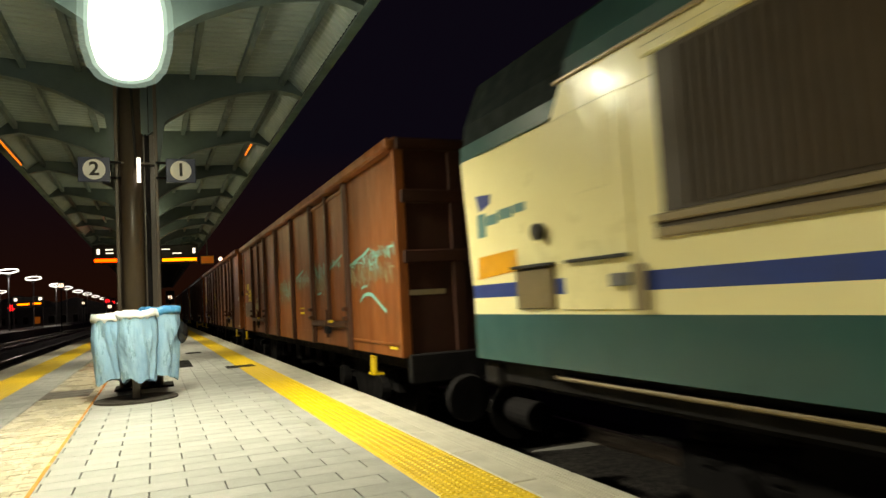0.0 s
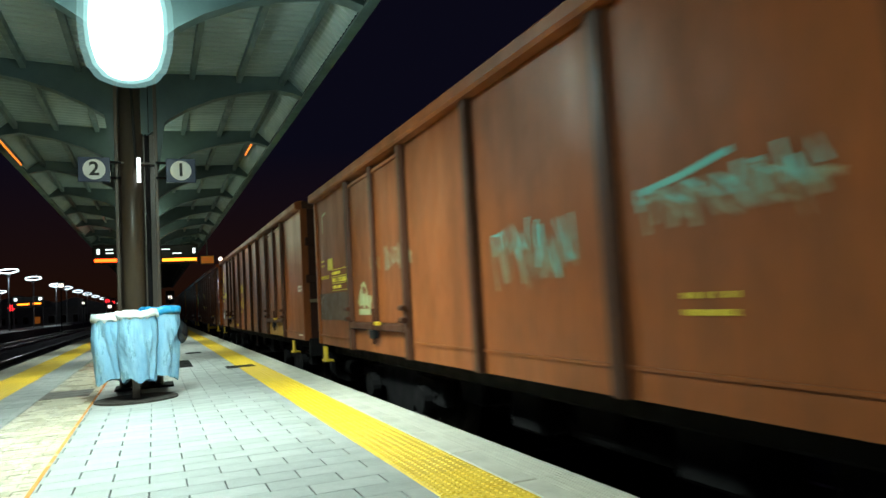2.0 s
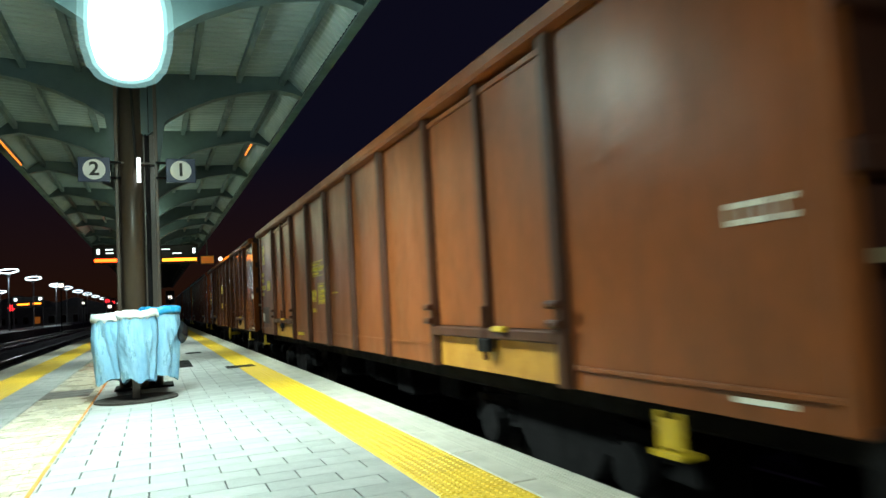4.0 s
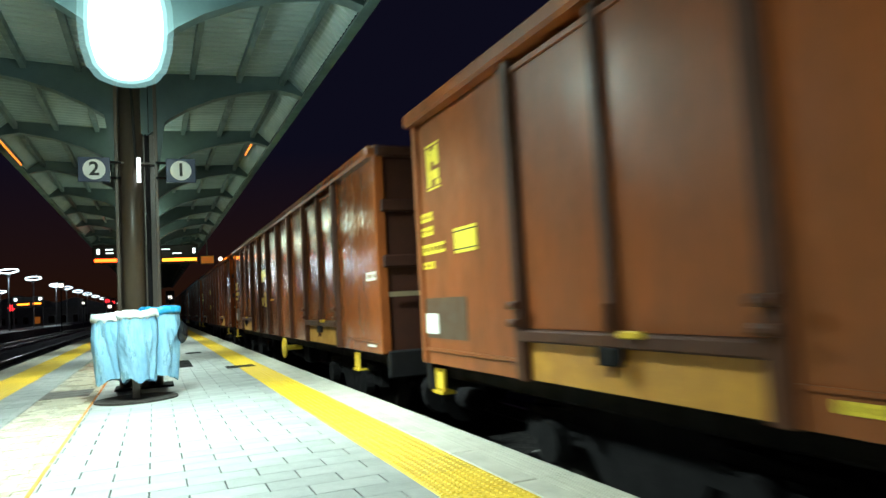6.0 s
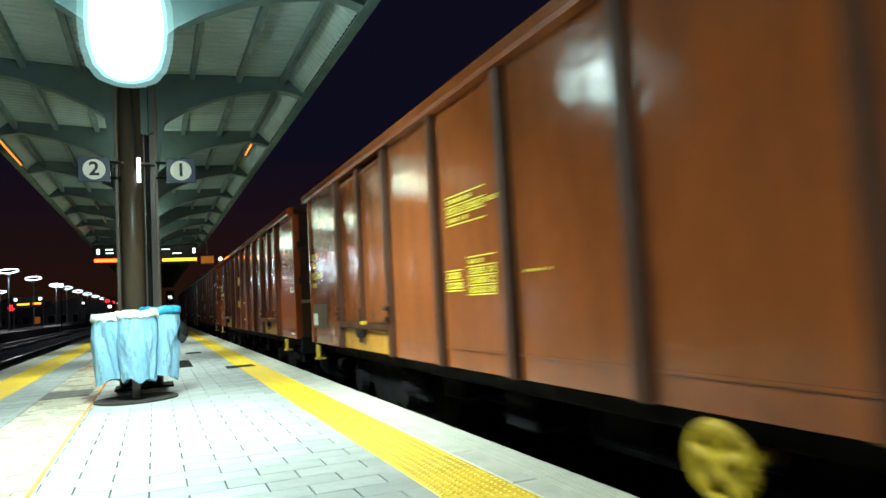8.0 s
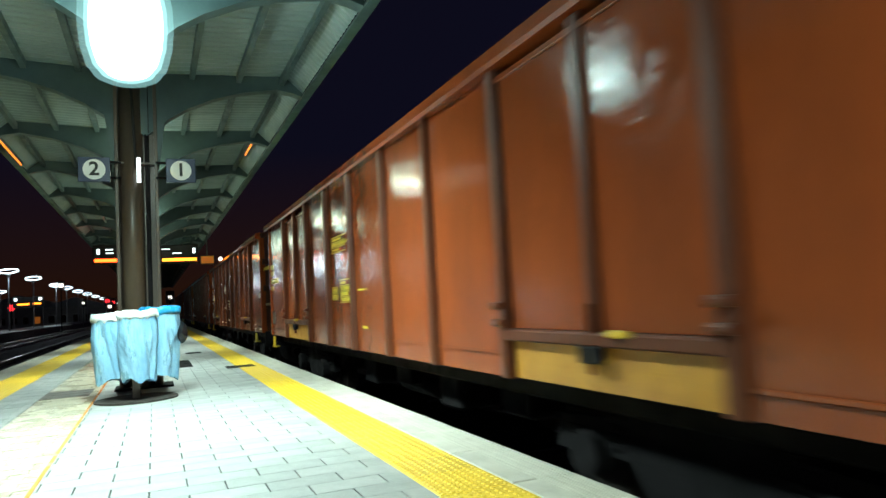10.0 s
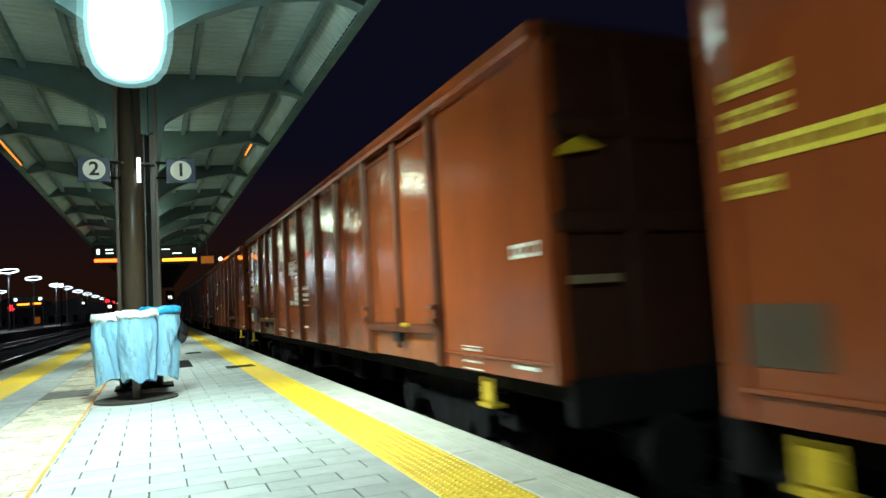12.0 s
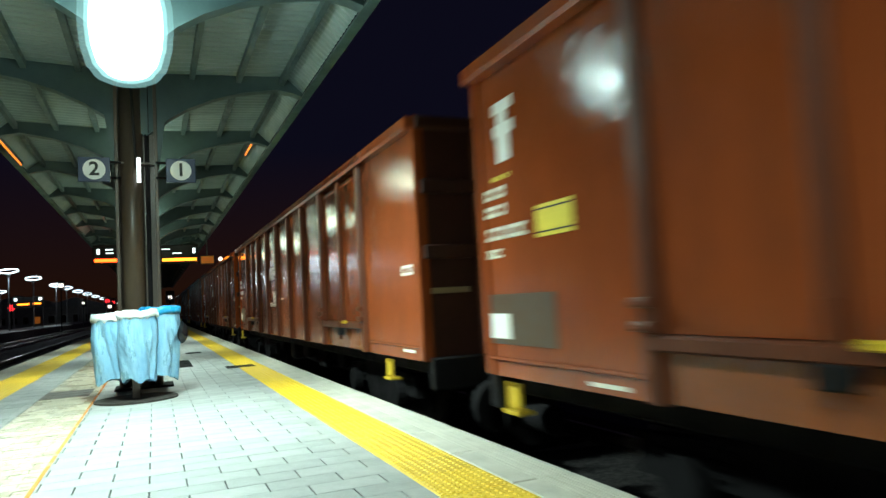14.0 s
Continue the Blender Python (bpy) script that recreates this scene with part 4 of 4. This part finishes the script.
    part("orange_flash", prism(bmesh.new(), [(-.78, 1.14 + UP), (-.16, 1.10 + UP), (-.18, 1.27 + UP), (-.76, 1.29 + UP)], "x", -SIDE - .005, -SIDE + .0), "loco_orange", v, "orange painted flash")
    part("emblem", prism(bmesh.new(), [(-.24, 1.62 + UP), (-.18, 1.75 + UP), (-.42, 1.73 + UP), (-.40, 1.66 + UP)], "x", -SIDE - .005, -SIDE + .0), "loco_blue", v, "small blue emblem")
    bm = bmesh.new()
    for a, b, za, zb in ((-.19, -.32, 1.42, 1.60), (-.34, -.52, 1.50, 1.575), (-.54, -.74, 1.52, 1.595), (-.76, -.92, 1.54, 1.60)):
        box(bm, -SIDE - .005, -SIDE, b, a, za + UP, zb + UP)
    part("lettering", bm, "panel_teal", v, "teal lettering bars")
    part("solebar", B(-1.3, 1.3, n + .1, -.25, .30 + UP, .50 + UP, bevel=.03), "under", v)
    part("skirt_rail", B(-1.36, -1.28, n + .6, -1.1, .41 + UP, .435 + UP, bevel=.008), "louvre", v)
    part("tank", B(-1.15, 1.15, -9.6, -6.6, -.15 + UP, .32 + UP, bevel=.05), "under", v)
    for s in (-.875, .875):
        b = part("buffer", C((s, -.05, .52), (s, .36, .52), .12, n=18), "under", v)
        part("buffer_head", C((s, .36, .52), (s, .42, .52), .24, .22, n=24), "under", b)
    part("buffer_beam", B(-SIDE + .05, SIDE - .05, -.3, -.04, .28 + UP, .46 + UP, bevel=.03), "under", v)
    part("gangway_gear", B(-.5, .5, -.05, .12, .5 + UP, 1.9 + UP, bevel=.05), "under", v)
    for y in (-3.2, -8.2, -13.2):
        bogie(v, y)
        wheelset(v, y - 1.1)
        wheelset(v, y + 1.1)
    return v


M["panel_teal"] = surface("teal_lettering", (0.10, 0.25, 0.24), (0.08, 0.2, 0.2), rough=0.4, bump=0.05)
loco = locomotive(4.90)

# ---- litter bin with hanging bags ----


def bag(bm_r, height, cx, cy, seed, sag=0.0):
    """A half-empty plastic bag hung from a ring: slanting creases, crumpled film and a ragged, pinched bottom."""
    rnd = random.Random(seed)
    bm = bmesh.new()
    n, k = 72, 26
    creases = [(rnd.uniform(0, 6.28), rnd.uniform(-1.0, 1.0), rnd.uniform(.16, .40), rnd.uniform(.10, .25), rnd.uniform(0, .5)) for _ in range(8)]
    tips = [(rnd.uniform(0, 6.28), rnd.uniform(.02, .05)) for _ in range(5)]

    def near(a, c, width):
        d = abs((a - c + math.pi) % (2 * math.pi) - math.pi)
        return max(0.0, 1 - d / width)
    rings = []
    for j in range(k + 1):
        b = j / k
        ring = []
        for i in range(n):
            a = 2 * math.pi * i / n
            fold = -sum(depth * near(a, c + slope * b, width) * min(1, max(0, b - start * .6) * 3) for c, slope, width, depth, start in creases)
            taper = 1.0 + .10 * math.sin(math.pi * min(1, b * 1.3)) - .30 * max(0, b - .72)
            p = Vector((math.cos(a) * 2.2 + seed, math.sin(a) * 2.2, b * 3.2))
            crumple = (.07 * noise.noise(p * 1.3) + .035 * noise.noise(p * 3.1)) * min(1, b * 4)
            r = bm_r * (taper + fold + crumple)
            drop = sum(t * near(a, c, .5) for c, t in tips) * max(0, b - .55) * 2.2
            z = height - b * height * .745 - drop + sag * b * math.cos(a + seed) + .015 * noise.noise(p * 4) * b
            ring.append(bm.verts.new((cx + r * math.cos(a), cy + r * math.sin(a), z)))
        rings.append(ring)
    for r, s in zip(rings, rings[1:]):
        for i in range(n):
            bm.faces.new((r[i], r[(i + 1) % n], s[(i + 1) % n], s[i]))
    c = bm.verts.new((cx, cy, height * .255 + .03))
    for i in range(n):
        bm.faces.new((rings[-1][i], rings[-1][(i + 1) % n], c))
    return bm


def rim(cx, cy, z, r, h, seed, jag=.02):
    rnd = random.Random(seed)
    bm = bmesh.new()
    n = 36
    prof = [(-.005, -h), (.018, -h * .8), (.022, -h * .3), (.014, .012), (-.004, .02), (-.02, .0)]
    off = [rnd.uniform(-jag, jag) for _ in range(n)]
    rings = []
    for p, (dr, dz) in enumerate(prof):
        ring = []
        for i in range(n):
            a = 2 * math.pi * i / n
            q = noise.noise((2 * math.cos(a) + seed, 2 * math.sin(a), p * .6)) * jag
            t = r + dr + q
            ring.append(bm.verts.new((cx + t * math.cos(a), cy + t * math.sin(a), z + dz + q * .9 + (off[i] * 1.4 if p == 0 else off[i] * .3))))
        rings.append(ring)
    for a, b in zip(rings, rings[1:]):
        for i in range(n):
            bm.faces.new((a[i], a[(i + 1) % n], b[(i + 1) % n], b[i]))
    return bm


def litter_bin(x, y):
    b = thing("litter_bin", "sorting bin post with three hanging translucent pale blue rubbish bags", "litter bin", (x, y, 0))
    part("post", B(-.045, .045, -.045, .045, 0, .98, bevel=.008), "column", b)
    # flat disc round the post stands in for the bin's shadow
    part("foot", C((0, 0, 0), (0, 0, .02), .45, n=40), "foot", b, "dark brown disc painted as the bin shadow")
    spots = [(-.235, -.02, "bag_white", .99), (.03, -.17, "bag_white", 1.01), (.27, .03, "bag_blue", 1.04), (.02, .24, "bag_white", 1.0)]
    for i, (cx, cy, rim_mat, h) in enumerate(spots):
        g = part("bag", bag(.205, h, cx, cy, 20 + i, .02), "bag", b, "crumpled translucent plastic bag")
        part("bag_rim", rim(cx, cy, h, .215, .07, 40 + i, .02), rim_mat, g, smooth=True)
        part("ring", rim(cx, cy, h - .02, .20, .02, 3, 0), "steel", g)
        r = random.Random(i)
        bm = bmesh.new()
        for k in range(9):
            p = Vector((cx + r.uniform(-.1, .1), cy + r.uniform(-.1, .1), .33 + r.uniform(0, .10)))
            s = r.uniform(.02, .05)
            box(bm, p.x - s, p.x + s, p.y - s, p.y + s, p.z - s, p.z + s * 1.5, bevel=.008)
        part("rubbish", bm, "litter", g)
    part("side_arm", C((.43, .05, .88), (.52, .05, .80), .03, n=10), "black", b)
    bm = bmesh.new()
    bmesh.ops.create_uvsphere(bm, u_segments=20, v_segments=12, radius=.1, matrix=Matrix.Translation((.50, .05, .74)) @ Matrix.Diagonal((.8, .8, 1.35, 1)))
    part("ash_tray", bm, "glass", b, "rounded black ash tray", smooth=True)
    return b


litter_bin(-0.21, 8.75)

# ---- things on and under the canopy ----


def conduit():
    c = thing("lamp_conduit", "black cable conduit with a short lit tube on the column", "conduit", (CX, COL_Y - .2, 0))
    part("pipe", C((-.035, 0, 2.95), (-.08, -.02, 4.05), .02, n=10), "black", c)
    part("tube_light", B(-.03, .02, -.025, -.005, 2.75, 3.09, bevel=.004), "tube", c, "short glowing white tube")
    return c


conduit()


# a glowing orange line added along the canopy edge
def strip(x, y0, y1, z, slope=0.0):
    s = thing("strip_light", "thin orange glowing strip under the canopy edge", "strip light", (x, y0, z), "strip lights")
    part("housing", B(-.03, .03, 0, y1 - y0, .0, .05), "canopy_steel", s)
    part("tube", C((-.0, .03, -.012), (0, y1 - y0 - .03, -.012), .016, n=10), "orange_tube", s)
    return s


strip(1.86, 13.5, 14.7, 4.24)
strip(-2.33, 13.0, 15.3, 4.05)


def display(x0, x1, y, z, glow_mat, seed):
    d = thing("departure_display", "hanging platform departure display with glowing letters", "display", ((x0 + x1) / 2, y, z), "departure displays")
    w = (x1 - x0) / 2
    part("case", B(-w - .06, w + .06, -.09, .09, -.16, .62, bevel=.02), "black", d)
    part("lettering", B(-w, w, -.1, -.092, -.06, .06), glow_mat, d, "glowing letters too small to read")
    for a, b, z in ((-.05, .6, .27), (-.1, .55, .41)) if x0 < 0 else ((-1.0, -.55, .42), (-.4, .12, .25)):
        part("lettering", B(a * w, b * w, -.1, -.092, z, z + .035), "tube", d)
    e = -w + .14 if x0 < 0 else w - .10
    part("figure", B(e - .05, e + .05, -.1, -.092, .25, .46), "tube", d)
    for s in (-w * .7, w * .7):
        part("hanger", C((s, 0, .62), (s, 0, 1.0), .02, n=8), "canopy_steel", d)
    return d


display(-2.12, -1.26, 30, 3.18, "orange", 1)
display(0.35, 1.68, 30, 3.14, "amber", 2)


def lit_box(x, y, z):
    b = thing("hanging_sign", "small dim orange-lit hanging sign box", "sign", (x, y, z), "hanging signs")
    part("case", B(-.28, .28, -.08, .08, -.18, .18, bevel=.02), "black", b)
    part("face", B(-.25, .25, -.09, -.082, -.15, .15), "orange_dim", b)
    part("bulb", C((.52, -.1, .02), (.52, -.05, .02), .08, n=14), "far_white", b)
    part("arm", B(.27, .52, -.03, .0, .0, .03), "black", b)
    part("hanger", C((0, 0, .18), (0, 0, 1.0), .02, n=8), "canopy_steel", b)
    return b


lit_box(2.1, 30, 3.1)

# ---- the other platform and the distance ----
far_platform = part("far_platform", B(-17.5, -12.2, 20, 320, -.86, 0, bevel=.03), "concrete")
tagged(far_platform, "far dim concrete platform across the tracks", "platform", kind="structure")


def ring_lamp(x, y, h, r=0.85):
    p = thing("platform_lamp", "tall lamp post with a glowing white ring head", "street lamp", (x, y, 0), "ring lamps")
    part("post", C((0, 0, 0), (0, 0, h - .1), .09, .06, n=12), "steel", p)
    bm = bmesh.new()
    n = 28
    for i in range(n):
        a, b = 2 * math.pi * i / n, 2 * math.pi * (i + 1) / n
        cyl(bm, (r * math.cos(a), r * math.sin(a), h + .26 * math.sin(a)), (r * math.cos(b), r * math.sin(b), h + .26 * math.sin(b)), .06, n=8)
    part("ring", bm, "ring", p, "glowing ring")
    part("hub", C((0, 0, h - .7), (0, 0, h - .15), .08, .35, n=16), "steel", p)
    return p


first_ring = ring_lamp(-13.5, 80.5, 6.1)
for y in (96, 117, 130, 149, 169, 192, 220, 255, 300):
    copy_thing(first_ring, Matrix.Translation((-13.5, y, 0)))
copy_thing(first_ring, Matrix.Translation((-24, 136, 0)))


def far_display(x, y):
    d = thing("far_display", "small lit information board on posts", "display", (x, y, 0), "far displays")
    part("board", B(-1.7, 1.7, -.1, .1, 2.6, 4.0, bevel=.03), "black", d)
    part("lettering", B(-1.2, .1, -.13, -.105, 2.95, 3.15), "amber", d)
    part("lettering", B(.5, 1.4, -.13, -.105, 3.0, 3.2), "amber", d)
    part("lettering", B(-1.55, -1.2, -.13, -.105, 3.5, 3.85), "tube", d)
    part("lettering", B(1.15, 1.5, -.13, -.105, 3.5, 3.85), "tube", d)
    for s in (-1.6, 1.6):
        part("post", C((s, 0, 0), (s, 0, 2.5), .08, n=8), "steel", d)
    return d


far_display(-14.65, 100)


def signal(x, y, z, mat_name, r=.28):
    s = thing("signal_lamp", "railway signal glowing on a dark mast", "signal", (x, y, 0), "signals")
    part("mast", C((0, 0, -.8), (0, 0, z + .6), .07, n=8), "under", s)
    part("head", B(-.4, .4, .05, .3, z - .6, z + .6, bevel=.05), "black", s)
    part("lens", C((0, .04, z), (0, -.02, z), r, n=20), mat_name, s)
    return s


signal(-16.5, 100, 2.7, "red", .4)
signal(-5.65, 100, 2.97, "red", .26)
signal(-5.0, 101, 2.75, "red", .2)
signal(-5.33, 99, 2.2, "far_white", .22)
signal(-11.1, 101, 5.3, "far_white", .3)
signal(1.43, 70, 2.46, "far_white", .17)
signal(-10.0, 118, 3.2, "far_white", .18)


def far_building(x, y, w, h, seed):
    b = thing("far_building", "dim distant building with orange-lit windows", "building", (x, y, -.86), "far buildings")
    part("wall", B(-w / 2, w / 2, 0, 8, 0, h), "concrete", b)
    part("roof", prism(bmesh.new(), [(-w / 2 - .4, h), (w / 2 + .4, h), (0, h + 2)], "y", -.3, 8.3), "canopy_top", b)
    rnd = random.Random(seed)
    for i in range(int(w / 2.4)):
        for j in range(max(1, int(h / 3.2))):
            lit = rnd.random() < .10
            part("window", B(-w / 2 + .8 + i * 2.4, -w / 2 + 2.0 + i * 2.4, -.05, .02, 1 + j * 3.1, 2.6 + j * 3.1), "orange_dim" if lit else "glass", b)
    return b


far_building(-16, 170, 12, 4.5, 3)
far_building(-30, 190, 14, 6, 4)
far_building(-58, 160, 22, 8, 5)

# ---- paving pieces ----
pavers()
tactile("tactile_tile", Y_IN, Y_OUT)
tactile("tactile_tile", L_OUT, L_IN)
coping("coping_stone", Y_OUT, EDGE_R, 1)
coping("coping_stone", EDGE_L, L_OUT, -1)


def motions():
    """The train rolls along its track; the wheels turn with it."""
    times = [0.5 * k for k in range(29)]
    fine = [0.1 * k for k in range(141)]
    for v in [loco] + train:
        y = v.location.y
        walk(v, [(t, pose(TRACK_X, y - travel(t), RAIL)) for t in times])
    for v in [loco] + train[:5]:
        for ws in v.children:
            if ws.name.startswith("wheelset"):
                p = ws.location.copy()
                walk(ws, [(t, Matrix.Translation(p) @ Matrix.Rotation(travel(t) / 0.46, 4, "X")) for t in fine])


motions()
